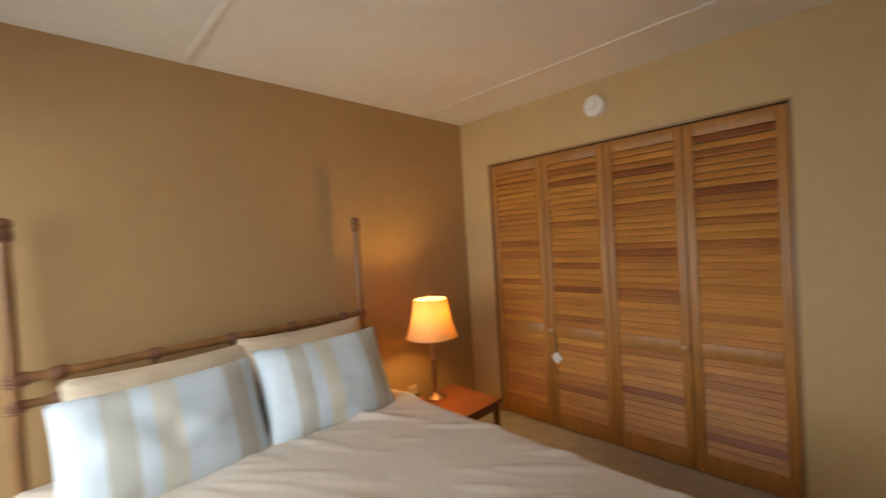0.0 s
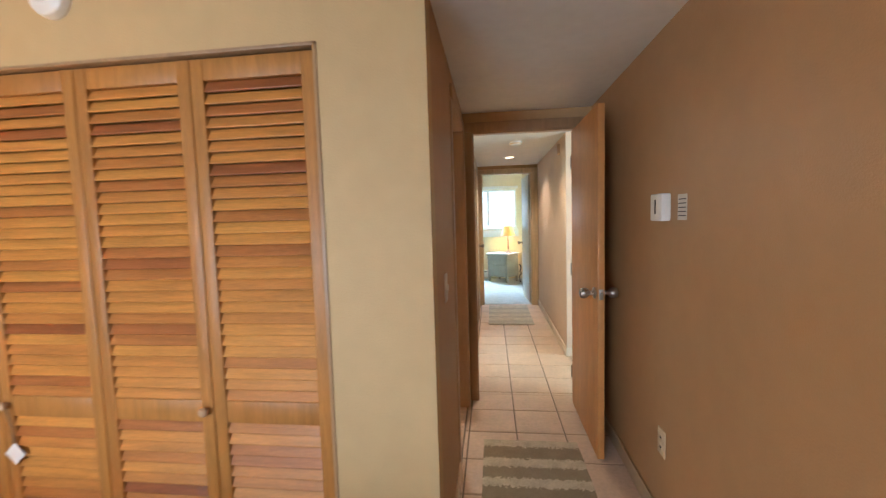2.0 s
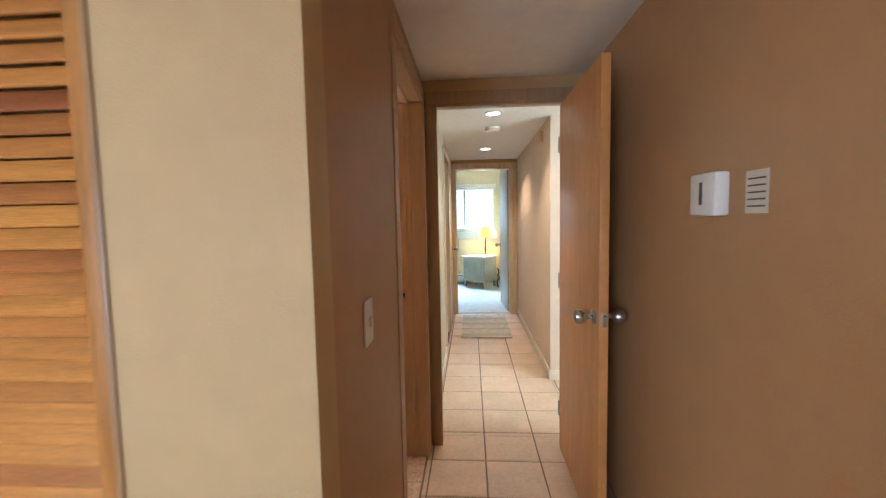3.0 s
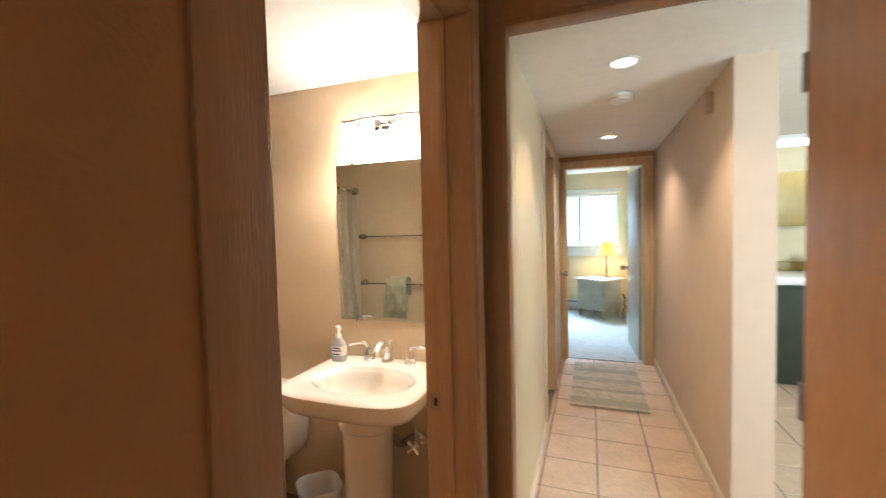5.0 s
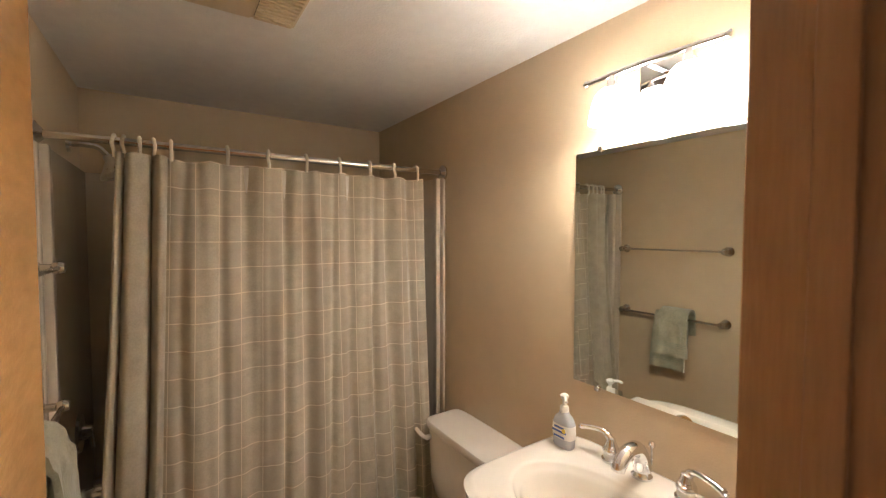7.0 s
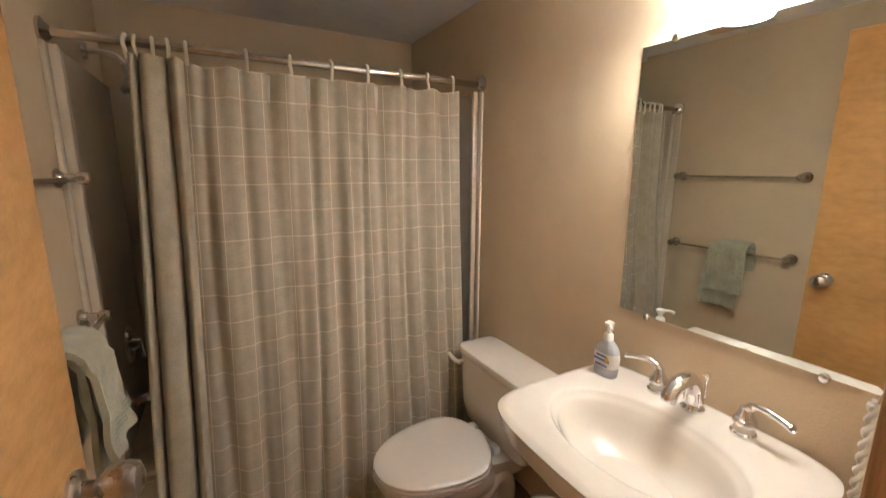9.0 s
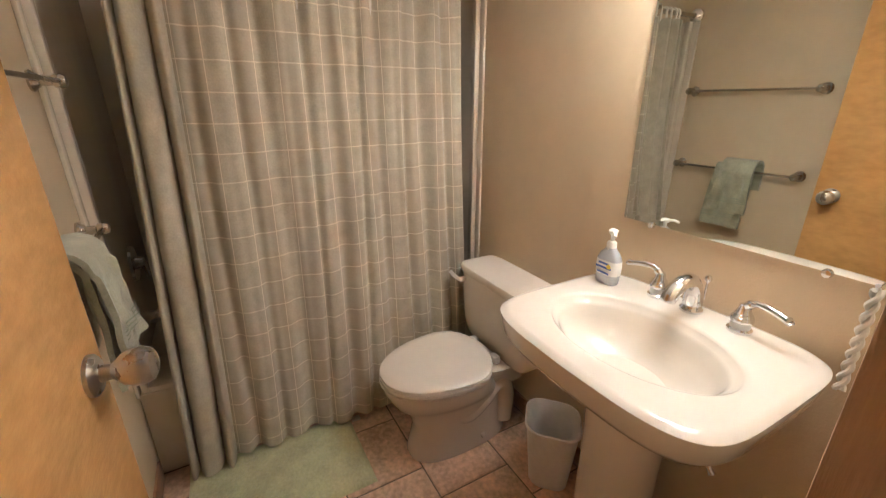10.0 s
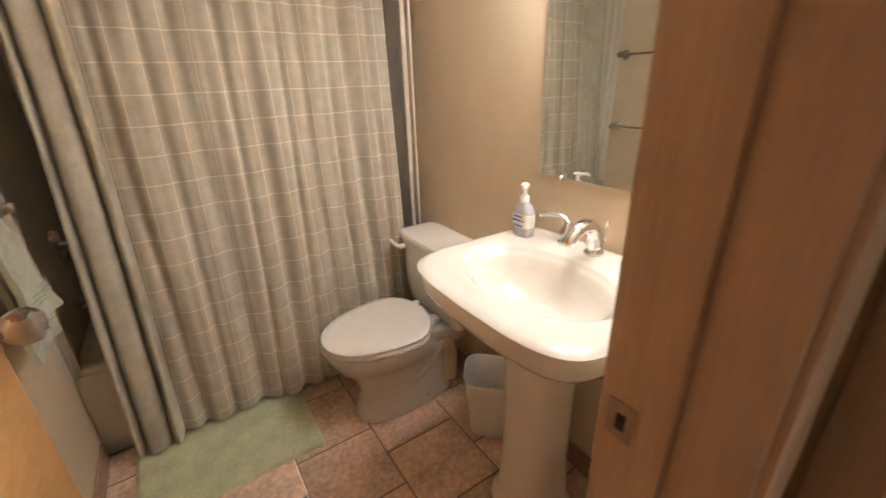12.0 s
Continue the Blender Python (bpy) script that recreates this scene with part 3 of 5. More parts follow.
def door(name, hinge, width, height, angle, label, material, knob_metal, latch_z=0.95, hinges=True):
    """A flush door leaf: local x runs from the hinge to the latch; angle in degrees from +x."""
    d = thing(name, (0, 0, 0), label, "door", "", "structure")
    part("leaf", box((0, -0.019, 0.008), (width, 0.019, height), 0.002), material, d)
    knob(d, (width - 0.06, 0.019, latch_z), (0, 1, 0), knob_metal, 1.0, (width - 0.06, -0.019, latch_z))
    part("latch_plate", box((width - 0.0005, -0.012, latch_z - 0.03), (width + 0.0015, 0.012, latch_z + 0.03), 0.0005), knob_metal, d, "metal latch plate")
    if hinges:
        for z in (0.25, 1.02, 1.80):
            part("hinge", lathe([(0.007, -0.045), (0.007, 0.045)], (-0.004, -0.02, z), (0, 0, 1), 10), BRASS, d, "steel hinge")
    d.matrix_basis = pose(hinge[0], hinge[1], 0, 0, 0, angle)
    return d


ang = math.degrees(math.atan2(0.042, -0.69))
door("door_bath", (0.07, 3.393), 0.692, 2.02, ang, "golden birch bathroom door standing open", DOOR_WOOD, NICKEL, 0.972)
door("door_hall", (1.022, HDY - 0.012), 0.735, 2.02, -90.0, "birch hall door standing open against the wall", mat("glossy_birch_veneer", (0.58, 0.265, 0.08), 0.45, var=0.08, scale=3, stretch=(4, 1, 0.8), space="object"), NICKEL, 0.97)
door("door_far", (1.035, FAR + 0.12), 0.74, 2.07, 94.0, "pale far bedroom door standing open", BLUE_DOOR, BRASS)
dc = thing("door_side", (PASS, 7.2, 0), "beige closed side door in the hall", "door", "", "structure")
part("leaf", box((PASS, 6.84, 0.01), (PASS + 0.006, 7.60, 2.05), 0.002), mat("beige_door_veneer", (0.47, 0.33, 0.19), 0.35, var=0.08, scale=3, stretch=(4, 4, 0.8)), dc)
knob(dc, (PASS + 0.006, 7.53, 0.97), (1, 0, 0), BRASS, 0.9)
for z in (0.3, 1.05, 1.8):
    part("hinge", lathe([(0.007, -0.045), (0.007, 0.045)], (PASS + 0.008, 6.838, z), (0, 0, 1), 10), BRASS, dc, "steel hinge")
sp = thing("strike_plate", (0.10, BD1, 0.95), "steel strike plate in the door jamb", "strike plate")
bm = boxes(((0.087, BD1 - 0.0025, 0.937), (0.118, BD1 - 0.0004, 0.988)), bevel=0.0008)
part("plate", bm, BRASS, sp)
# a flat slab on the plate, its colour standing for the hole's shade
part("hole_shade", box((0.099, BD1 - 0.0032, 0.951), (0.110, BD1 - 0.0022, 0.973)), DARK, sp, "dark slab for the shade in the latch hole")


# ---- windows ----
def window(name, x0, x1, y, z0, z1, mullions, label, out):
    w = thing(name, (x0, y, z0), label, "window", "", "structure")
    f = 0.045
    for lo, hi in (((x0, y - 0.03, z0), (x1, y + 0.03, z0 + f)), ((x0, y - 0.03, z1 - f), (x1, y + 0.03, z1)), ((x0, y - 0.03, z0 + f), (x0 + f, y + 0.03, z1 - f)), ((x1 - f, y - 0.03, z0 + f), (x1, y + 0.03, z1 - f))):
        part("window_frame", box(lo, hi, 0.004), PLASTIC, w)
    xs = [x0 + f, *mullions, x1 - f]
    for m in mullions:
        part("mullion", box((m - 0.025, y - 0.025, z0 + f), (m + 0.025, y + 0.025, z1 - f), 0.004), PLASTIC, w)
    for a, b in zip(xs, xs[1:]):
        p = part("pane", box((a + 0.004, y - 0.003, z0 + f), (b - 0.004, y + 0.003, z1 - f)), GLASS, w)
        p.visible_shadow = False
    part("window_sill", box((x0 - 0.03, min(y, y + out), z0 - 0.03), (x1 + 0.03, max(y, y + out), z0 - 0.001), 0.005), PLASTIC, w)
    return w


window("window_1", -2.0, -0.4, SOUTH - 0.05, 0.2, 2.3, [-1.2], "large white bedroom window", 0.09)
window("window_2", -0.55, 0.99, FARN + 0.05, 1.15, 2.03, [0.361], "white slider window of the far bedroom", -0.09)
window("window_3", 2.6, 4.2, 3.45, 0.9, 2.1, [3.4], "white kitchen window", 0.09)
sc = thing("window_apron", (0.3, FARN, 0.95), "white wooden apron under the far window", "window trim", "", "structure")
part("board", box((-0.6, FARN - 0.02, 0.96), (1.03, FARN - 0.001, 1.11), 0.004), PLASTIC, sc)
part("head_casing", box((-0.6, FARN - 0.02, 2.035), (1.03, FARN - 0.001, 2.10), 0.004), PLASTIC, sc)


# ---- closet: four louvred leaves ----
LEAF = (CL1 - CL0 - 0.03) / 4
clf = thing("closet_frame", (CL0, NORTH, 0), "thin brown frame round the closet opening", "frame", "", "structure")
for lo, hi in (((CL0, NORTH - 0.006, 0), (CL0 + 0.013, NORTH + 0.09, CLZ)), ((CL1 - 0.013, NORTH - 0.006, 0), (CL1, NORTH + 0.09, CLZ)), ((CL0, NORTH - 0.006, CLZ - 0.012), (CL1, NORTH + 0.09, CLZ))):
    part("board", box(lo, hi, 0.002), DARK_TRIM, clf)
slat_mesh = None


def louvre_leaf(x0, seed):
    global slat_mesh
    y0, y1, st = NORTH + 0.018, NORTH + 0.046, 0.048
    x1 = x0 + LEAF - 0.004
    d = thing("closet_door", (x0, NORTH + 0.03, 0.012), "golden pine louvred bifold closet leaf", "closet door", "closet leaves")
    zt = CLZ - 0.018
    for n, lo, hi in (("stile", (x0, y0, 0.012), (x0 + st, y1, zt)), ("stile", (x1 - st, y0, 0.012), (x1, y1, zt)),
                      ("rail", (x0 + st, y0 + 0.002, zt - 0.075), (x1 - st, y1 - 0.002, zt)), ("rail", (x0 + st, y0 + 0.002, 0.68), (x1 - st, y1 - 0.002, 0.765)),
                      ("rail", (x0 + st, y0 + 0.002, 0.012), (x1 - st, y1 - 0.002, 0.125))):
        bm = box((lo[0], lo[1], lo[2]), (hi[0], hi[1], hi[2]), 0.003)
        part(n, bm, STILE_WOOD, d)
    wid = x1 - x0 - 2 * st
    if slat_mesh is None:
        bm = box((-wid / 2, -0.0225, -0.004), (wid / 2, 0.0225, 0.004), 0.0025, None, 1)
        bmesh.ops.rotate(bm, verts=bm.verts, matrix=Matrix.Rotation(radians(62), 3, "X"))
        slat_mesh = bpy.data.meshes.new("slat")
        bm.to_mesh(slat_mesh)
        bm.free()
        slat_mesh.materials.append(LOUVER_WOOD)
    for a, b, n in ((0.765, zt - 0.075, 28), (0.125, 0.68, 13)):
        for i in range(n):
            s = new("slat", slat_mesh)
            s.parent = d
            s.location = ((x0 + x1) / 2 - x0, 0.002, a + (i + 0.5) * (b - a) / n - 0.012)
    return d


leaves = [louvre_leaf(CL0 + 0.015 + i * LEAF, i) for i in range(4)]
for i, x in ((1, CL0 + 0.015 + LEAF + 0.03), (2, CL0 + 0.015 + 3 * LEAF - 0.03)):
    part("knob", lathe([(0, 0), (0.008, 0), (0.008, 0.012), (0.016, 0.018), (0.018, 0.026), (0.013, 0.033), (0, 0.035)], (x, NORTH + 0.018, 0.73), (0, -1, 0), 20, None, (False, False)), TRIM_WOOD, leaves[i], "turned wooden knob")
tag = thing("hanging_tag", (-1.49, NORTH, 0.53), "white diamond tag hanging from a closet knob", "tag")
bm = box((-0.033, -0.002, -0.033), (0.033, 0.002, 0.033), 0.0012)
bmesh.ops.rotate(bm, verts=bm.verts, matrix=Matrix.Rotation(radians(45), 3, "Y"))
bmesh.ops.translate(bm, verts=bm.verts, vec=(-1.50, NORTH + 0.006, 0.53))
part("card", bm, PLASTIC, tag)
part("string", tube([(-1.50, NORTH + 0.006, 0.57), (-1.50, NORTH + 0.003, 0.65), (-1.52, NORTH + 0.002, 0.735)], 0.003, 6), mat("dark_cord", (0.12, 0.09, 0.07), 0.8), tag, "dark cord")

# ---- bedroom things ----
sm = thing("smoke_alarm", (-1.12, NORTH, 2.245), "round white smoke alarm on the wall", "smoke alarm")
part("base", lathe([(0, 0), (0.072, 0), (0.072, 0.012), (0.066, 0.03), (0.05, 0.04), (0.03, 0.042), (0, 0.042)], (-1.12, NORTH - 0.0005, 2.245), (0, -1, 0), 36, None, (False, False)), PLASTIC, sm)
part("cap", lathe([(0, 0), (0.034, 0), (0.032, 0.008), (0, 0.01)], (-1.13, NORTH - 0.042, 2.25), (0, -1, 0), 28, None, (False, False)), PLASTIC, sm)
th = thing("thermostat", (EAST, 3.0, 1.44), "white wall thermostat with a dark slot", "thermostat")
part("body", box((EAST - 0.04, 2.93, 1.385), (EAST, 3.05, 1.50), 0.008), PLASTIC, th)
part("slot", box((EAST - 0.0415, 2.985, 1.415), (EAST - 0.039, 2.998, 1.475), 0.0005), BLACK, th, "dark display slot")
nt = thing("wall_note", (EAST, 2.83, 1.43), "small paper note with grey lines", "note")
part("paper", box((EAST - 0.002, 2.795, 1.39), (EAST - 0.0005, 2.87, 1.49)), PAPER, nt)
for i in range(5):
    part("line", box((EAST - 0.003, 2.803, 1.405 + i * 0.016), (EAST - 0.002, 2.862, 1.409 + i * 0.016)), INK, nt)


def outlet(name, at, normal, label, switch=False, group=""):
    o = thing(name, at, label, "switch" if switch else "outlet", group)
    ex = Vector((abs(normal[1]), abs(normal[0]), 0))
    nn = Vector(normal)

    def slab(w, h, d0, d1, dz=0.0, bev=0.002):
        c = Vector(at) + Vector((0, 0, dz))
        a, b = c - ex * w / 2 - Vector((0, 0, h / 2)) + nn * d0, c + ex * w / 2 + Vector((0, 0, h / 2)) + nn * d1
        return box([min(a[i], b[i]) for i in range(3)], [max(a[i], b[i]) for i in range(3)], bev)
    part("cover_plate", slab(0.075, 0.118, 0.0003, 0.006), IVORY if not switch else PLASTIC, o)
    if switch:
        part("toggle", slab(0.012, 0.026, 0.005, 0.015), PLASTIC, o)
    else:
        for dz in (-0.022, 0.022):
            s = part("socket", slab(0.034, 0.03, 0.005, 0.008, dz), IVORY, o)
            part("slots", slab(0.016, 0.01, 0.0075, 0.0086, dz, 0), BLACK, s)
    return o


outlet("wall_outlet", (EAST, 2.99, 0.41), (-1, 0, 0), "ivory wall outlet in the passage")
outlet("wall_outlet", (WEST, 1.82, 0.30), (1, 0, 0), "ivory wall outlet by the bedside table")
outlet("light_switch", (PASS, 2.86, 1.13), (1, 0, 0), "white light switch by the bathroom door", True)

pl = thing("lamp_plug", (WEST, 1.83, 0.275), "black plug in the outlet beside the bed", "plug")
part("adapter", box((WEST + 0.0087, 1.812, 0.258), (WEST + 0.045, 1.848, 0.292), 0.006), BLACK, pl)
part("cord", tube(curve([(WEST + 0.03, 1.83, 0.26), (WEST + 0.06, 1.82, 0.20), (WEST + 0.05, 1.80, 0.10), (WEST + 0.06, 1.78, 0.010)]), 0.004, 6), BLACK, pl, "dark cord")
# bed
BY0, BY1, BZ, BX1 = -0.25, 1.36, 0.575, -0.18
hb = thing("headboard", (-2.2, 0.55, 0), "rattan pole headboard with tall bound posts", "headboard")


def bound_pole(name, a, b, r, collars):
    a, b = Vector(a), Vector(b)
    n = 14
    pts = [a.lerp(b, i / n) for i in range(n + 1)]
    p = part(name, tube(pts, [r * (1 + (0.10 if i % 4 == 0 else 0)) for i in range(n + 1)], 14), BAMBOO, hb)
    for c in collars:
        q = a.lerp(b, c)
        part("binding", lathe([(r * 1.05, -0.027), (r * 1.45, -0.020), (r * 1.36, -0.012), (r * 1.58, -0.004), (r * 1.42, 0.004), (r * 1.55, 0.012), (r * 1.40, 0.020), (r * 1.05, 0.027)], q, b - a, 14), RATTAN, p, "wrapped rattan binding")
    return p


for y in (-0.21, 1.335):
    p = bound_pole("post", (-2.2, y, 0), (-2.2, y, 1.58), 0.021, (0.565, 0.63, 0.98))
    part("finial", lathe([(0, 0), (0.022, 0), (0.030, 0.008), (0.030, 0.028), (0.02, 0.038), (0, 0.04)], (-2.2, y, 1.575), (0, 0, 1), 16, None, (False, False)), RATTAN, p)
for z, r in ((0.995, 0.019), (0.895, 0.016), (0.40, 0.016)):
    bound_pole("rail", (-2.2, -0.19, z), (-2.2, 1.315, z), r, (0.0, 0.07, 0.285, 0.50, 0.715, 0.93, 1.0) if z > 0.95 else (0.07,))
for y in (-0.10, 0.226, 0.556, 0.884, 1.23):
    bound_pole("spindle", (-2.2, y, 0.40), (-2.2, y, 0.99), 0.014, (0.84,))
bed = thing("bed", (-1.2, 0.55, 0), "double bed with rumpled beige fitted sheet", "bed")
part("base", box((-2.17, BY0 + 0.03, 0.12), (BX1 - 0.03, BY1 - 0.03, 0.33), 0.02), mat("box_spring_cloth", (0.5, 0.45, 0.4), 0.9), bed)
for x in (-2.1, BX1 - 0.1):
    for y in (BY0 + 0.1, BY1 - 0.1):
        part("leg", lathe([(0.02, 0), (0.028, 0.122)], (x, y, 0.004), (0, 0, 1), 12), BLACK, bed)


def bed_top(u, v):
    x, y = -2.17 + u * (BX1 + 2.17), BY0 + v * (BY1 - BY0)
    e = min(v, 1 - v) * (BY1 - BY0)
    f = (1 - u) * (BX1 + 2.17)
    drop = 0.0
    for q in (e, f):
        if q < 0.06:
            drop += 0.06 - math.sqrt(max(0, 0.0036 - (0.06 - q) ** 2))
    n = noise.noise((x * 1.7, y * 1.7, 0)) * 0.010
    # creases run out from the pillows towards the foot and the far side
    w = noise.noise((x * 1.6 + y * 2.6, (y - x * 0.75) * 9.0, 3.1))
    crease = max(0.0, w - 0.12) ** 1.4 * 0.05
    w2 = noise.noise(((x * 0.8 - y) * 11.0, (x + y * 0.8) * 1.8, 7.7))
    crease += max(0.0, w2 - 0.25) * 0.022
    return (x, y, BZ - drop + n + crease)


bm = sheet(bed_top, 150, 130)
part("fitted_sheet", bm, SHEET, bed)
part("mattress", box((-2.168, BY0 + 0.004, 0.33), (BX1 - 0.004, BY1 - 0.004, BZ - 0.05), 0.03), SHEET, bed)


def pillow(name, centre, w, h, t, lean, yaw, material, label, seed, flange=0.0):
    """A stuffed pillow: local u along the wall, v up."""
    ob = thing(name, (0, 0, 0), label, "pillow", "pillows")
    own = bmesh.new()
    layer = own.loops.layers.uv.new("UVMap")
    n = 26

    def at(u, v, s):
        cu, cv = abs(2 * u - 1), abs(2 * v - 1)
        puff = (max(0, 1 - cu ** 2.6) ** 0.55) * (max(0, 1 - cv ** 2.6) ** 0.55)
        x = (u - 0.5) * w * (1 - 0.07 * (1 - cv ** 2) * cu ** 6 * 0.6)
        y = (v - 0.5) * h * (1 - 0.07 * (1 - cu ** 2))
        k = noise.noise((u * 4 + seed, v * 4, seed * 3.1)) * 0.016 + noise.noise((u * 11 + seed, v * 9, s)) * 0.006
        return Vector((x, y, s * (t * 0.5 * puff + k * puff)))
    for s in (1, -1):
        g = [[own.verts.new(at(i / n, j / n, s)) for j in range(n + 1)] for i in range(n + 1)]
        for i in range(n):
            for j in range(n):
                f = own.faces.new((g[i][j], g[i + 1][j], g[i + 1][j + 1], g[i][j + 1]))
                for l, (a, b) in zip(f.loops, ((i, j), (i + 1, j), (i + 1, j + 1), (i, j + 1))):
                    l[layer].uv = (a / n, b / n)
    bmesh.ops.remove_doubles(own, verts=own.verts, dist=0.0008)
    bmesh.ops.recalc_face_normals(own, faces=own.faces)
    part("cover", own, material, ob)
    # u -> +y, v -> up, thickness -> +x, then leaned back
    base = Matrix(((0, 0, 1, 0), (1, 0, 0, 0), (0, 1, 0, 0), (0, 0, 0, 1)))
    ob.matrix_basis = pose(*centre, 0, 0, yaw) @ pose(0, 0, 0, 0, -lean, 0) @ base
    return ob


pillow("pillow", (-2.045, 0.27, 0.76), 0.72, 0.46, 0.16, 14, 2, SHAM, "plain beige pillow leaning on the headboard", 1.3)
pillow("pillow", (-2.045, 0.90, 0.77), 0.70, 0.48, 0.16, 14, -2, SHAM, "plain beige pillow leaning on the headboard", 2.3)
pillow("pillow", (-1.85, 0.22, 0.735), 0.70, 0.46, 0.17, 26, 2, PILLOW, "pale blue striped pillow on the bed", 4.1)
pillow("pillow", (-1.84, 0.90, 0.75), 0.66, 0.47, 0.17, 26, -4, PILLOW, "pale blue striped pillow on the bed", 5.7)

# bedside table and lamp
TX0, TX1, TY0, TY1, TZ = -1.99, -1.55, 1.42, 1.925, 0.41
tb = thing("bedside_table", ((TX0 + TX1) / 2, (TY0 + TY1) / 2, 0), "red-brown wooden bedside table with thin legs", "table")
part("tabletop", box((TX0, TY0, TZ - 0.022), (TX1, TY1, TZ), 0.004), TABLE_WOOD, tb)
for x in (TX0 + 0.03, TX1 - 0.03):
    for y in (TY0 + 0.03, TY1 - 0.03):
        part("leg", loft([ring(x, y, 0.004, 0.012, 0.012, 8, 5), ring(x, y, TZ - 0.02, 0.018, 0.018, 8, 5)]), TABLE_WOOD, tb)
for lo, hi in (((TX0 + 0.03, TY0 + 0.02, TZ - 0.07), (TX1 - 0.03, TY0 + 0.036, TZ - 0.021)), ((TX0 + 0.03, TY1 - 0.036, TZ - 0.07), (TX1 - 0.03, TY1 - 0.02, TZ - 0.021)),
               ((TX1 - 0.036, TY0 + 0.036, TZ - 0.07), (TX1 - 0.02, TY1 - 0.036, TZ - 0.021)), ((TX0 + 0.02, TY0 + 0.036, TZ - 0.07), (TX0 + 0.036, TY1 - 0.036, TZ - 0.021))):
    part("apron", box(lo, hi, 0.002), TABLE_WOOD, tb)


def table_lamp(at, label, scale, stem_mat, base_r=0.075, group="", r0=0.168, r1=0.108, tall=0.245):
    x, y, z = at
    l = thing("table_lamp", at, label, "lamp", group)
    s = scale
    part("base", lathe([(0, 0), (base_r, 0), (base_r, 0.008), (base_r * 0.85, 0.016), (0.03, 0.024), (0.018, 0.035), (0, 0.036)], (x, y, z), (0, 0, 1), 28, None, (False, False)), stem_mat, l)
    part("stem", lathe([(0.014, 0.03), (0.011, 0.06), (0.017, 0.09 * s), (0.02, 0.15 * s), (0.015, 0.21 * s), (0.013, 0.235 * s), (0.02, 0.25 * s), (0.012, 0.265 * s), (0.018, 0.30 * s), (0.011, 0.34 * s), (0.011, 0.50 * s)], (x, y, z), (0, 0, 1), 16), stem_mat, l)
    zb = z + 0.40 * s
    dr = r0 - r1
    prof = [(r0, 0.0), (r0 - dr * 0.36, tall * 0.25), (r0 - dr * 0.66, tall * 0.5), (r0 - dr * 0.87, tall * 0.75), (r1, tall)]
    rings = [[(x + r * s * math.cos(a), y + r * s * math.sin(a), zb + h * s) for a in [2 * math.pi * i / 40 for i in range(40)]] for r, h in prof]
    sh = part("shade", loft(rings, (False, False)), SHADE, l, "glowing bell-shaped linen shade")
    for r, h in ((r0, 0.0), (r1, tall)):
        part("rim", tube([(x + r * s * math.cos(2 * math.pi * i / 40), y + r * s * math.sin(2 * math.pi * i / 40), zb + h * s) for i in range(41)], 0.0025, 6), TRIM_WOOD, sh)
    part("finial", lathe([(0, 0), (0.004, 0), (0.004, 0.03), (0.009, 0.036), (0.007, 0.05), (0, 0.054)], (x, y, zb + (tall - 0.015) * s), (0, 0, 1), 10, None, (False, False)), stem_mat, l)
    part("harp", tube([(x, y - r1 * s, zb + (tall - 0.008) * s), (x, y, zb + (tall - 0.012) * s), (x, y + r1 * s, zb + (tall - 0.008) * s)], 0.002, 6), stem_mat, l)
    return l


BROWN_METAL = mat("antique_bronze", (0.23, 0.13, 0.075), 0.35, 0.6, var=0.2, scale=20)
table_lamp((-1.91, 1.68, TZ), "lit table lamp with bronze stem", 1.0, BROWN_METAL)


def rug(name, x0, x1, y0, y1, z, label, group="", cloth=None):
    """A flat striped rug; stripes lie across its length."""
    r = thing(name, ((x0 + x1) / 2, (y0 + y1) / 2, z), label, "rug", group)
    bm = sheet(lambda u, v: (x0 + v * (x1 - x0) + noise.noise((u * 6, v, 1.0)) * 0.004, y0 + u * (y1 - y0), z + 0.010 + noise.noise((u * 5, v * 5, y0)) * 0.003), 60, 40,
               lambda u, v: (u, v), 0.008)
    part("weave", bm, cloth or RUG, r)
    return r


rug("rug", 0.345, 0.92, 2.75, 3.67, 0.0, "beige rug with dark stripes in the passage", "striped rugs")
rug("rug", 0.36, 0.95, 6.46, 7.58, 0.0, "faded beige rug with soft stripes at the far door", "striped rugs", FAR_RUG)

# ---- hall ----
for y in (5.14, 6.80):
    c = thing("recessed_light", (0.68, y, HALL_CEIL), "lit recessed ceiling light with white ring", "ceiling light", "hall lights")
    part("ring", lathe([(0.052, -0.001), (0.07, -0.001), (0.07, -0.006), (0.055, -0.008), (0.052, -0.001)], (0.68, y, HALL_CEIL), (0, 0, 1), 32, None, (False, False)), PLASTIC, c)
    part("bulb", lathe([(0, -0.004), (0.03, -0.004), (0.052, -0.001), (0, -0.001)], (0.68, y, HALL_CEIL), (0, 0, 1), 24, None, (False, False)), GLOW_CAN, c)
c = thing("smoke_detector", (0.70, 5.66, HALL_CEIL), "white smoke detector on the hall ceiling", "smoke alarm")
part("base", lathe([(0, 0), (0.07, 0), (0.07, -0.015), (0.06, -0.035), (0.03, -0.045), (0, -0.045)], (0.70, 5.66, HALL_CEIL - 0.0005), (0, 0, 1), 32, None, (False, False)), PLASTIC, c)
part("vent_ring", lathe([(0.066, -0.016), (0.069, -0.019), (0.063, -0.03)], (0.70, 5.66, HALL_CEIL), (0, 0, 1), 32, None, (False, False)), IVORY, c)
c = thing("wall_chime", (EAST, 5.63, 2.10), "small brown wall box high on the wall", "wall box")
part("body", box((EAST - 0.03, 5.60, 2.05), (EAST, 5.66, 2.16), 0.004), TRIM_WOOD, c)

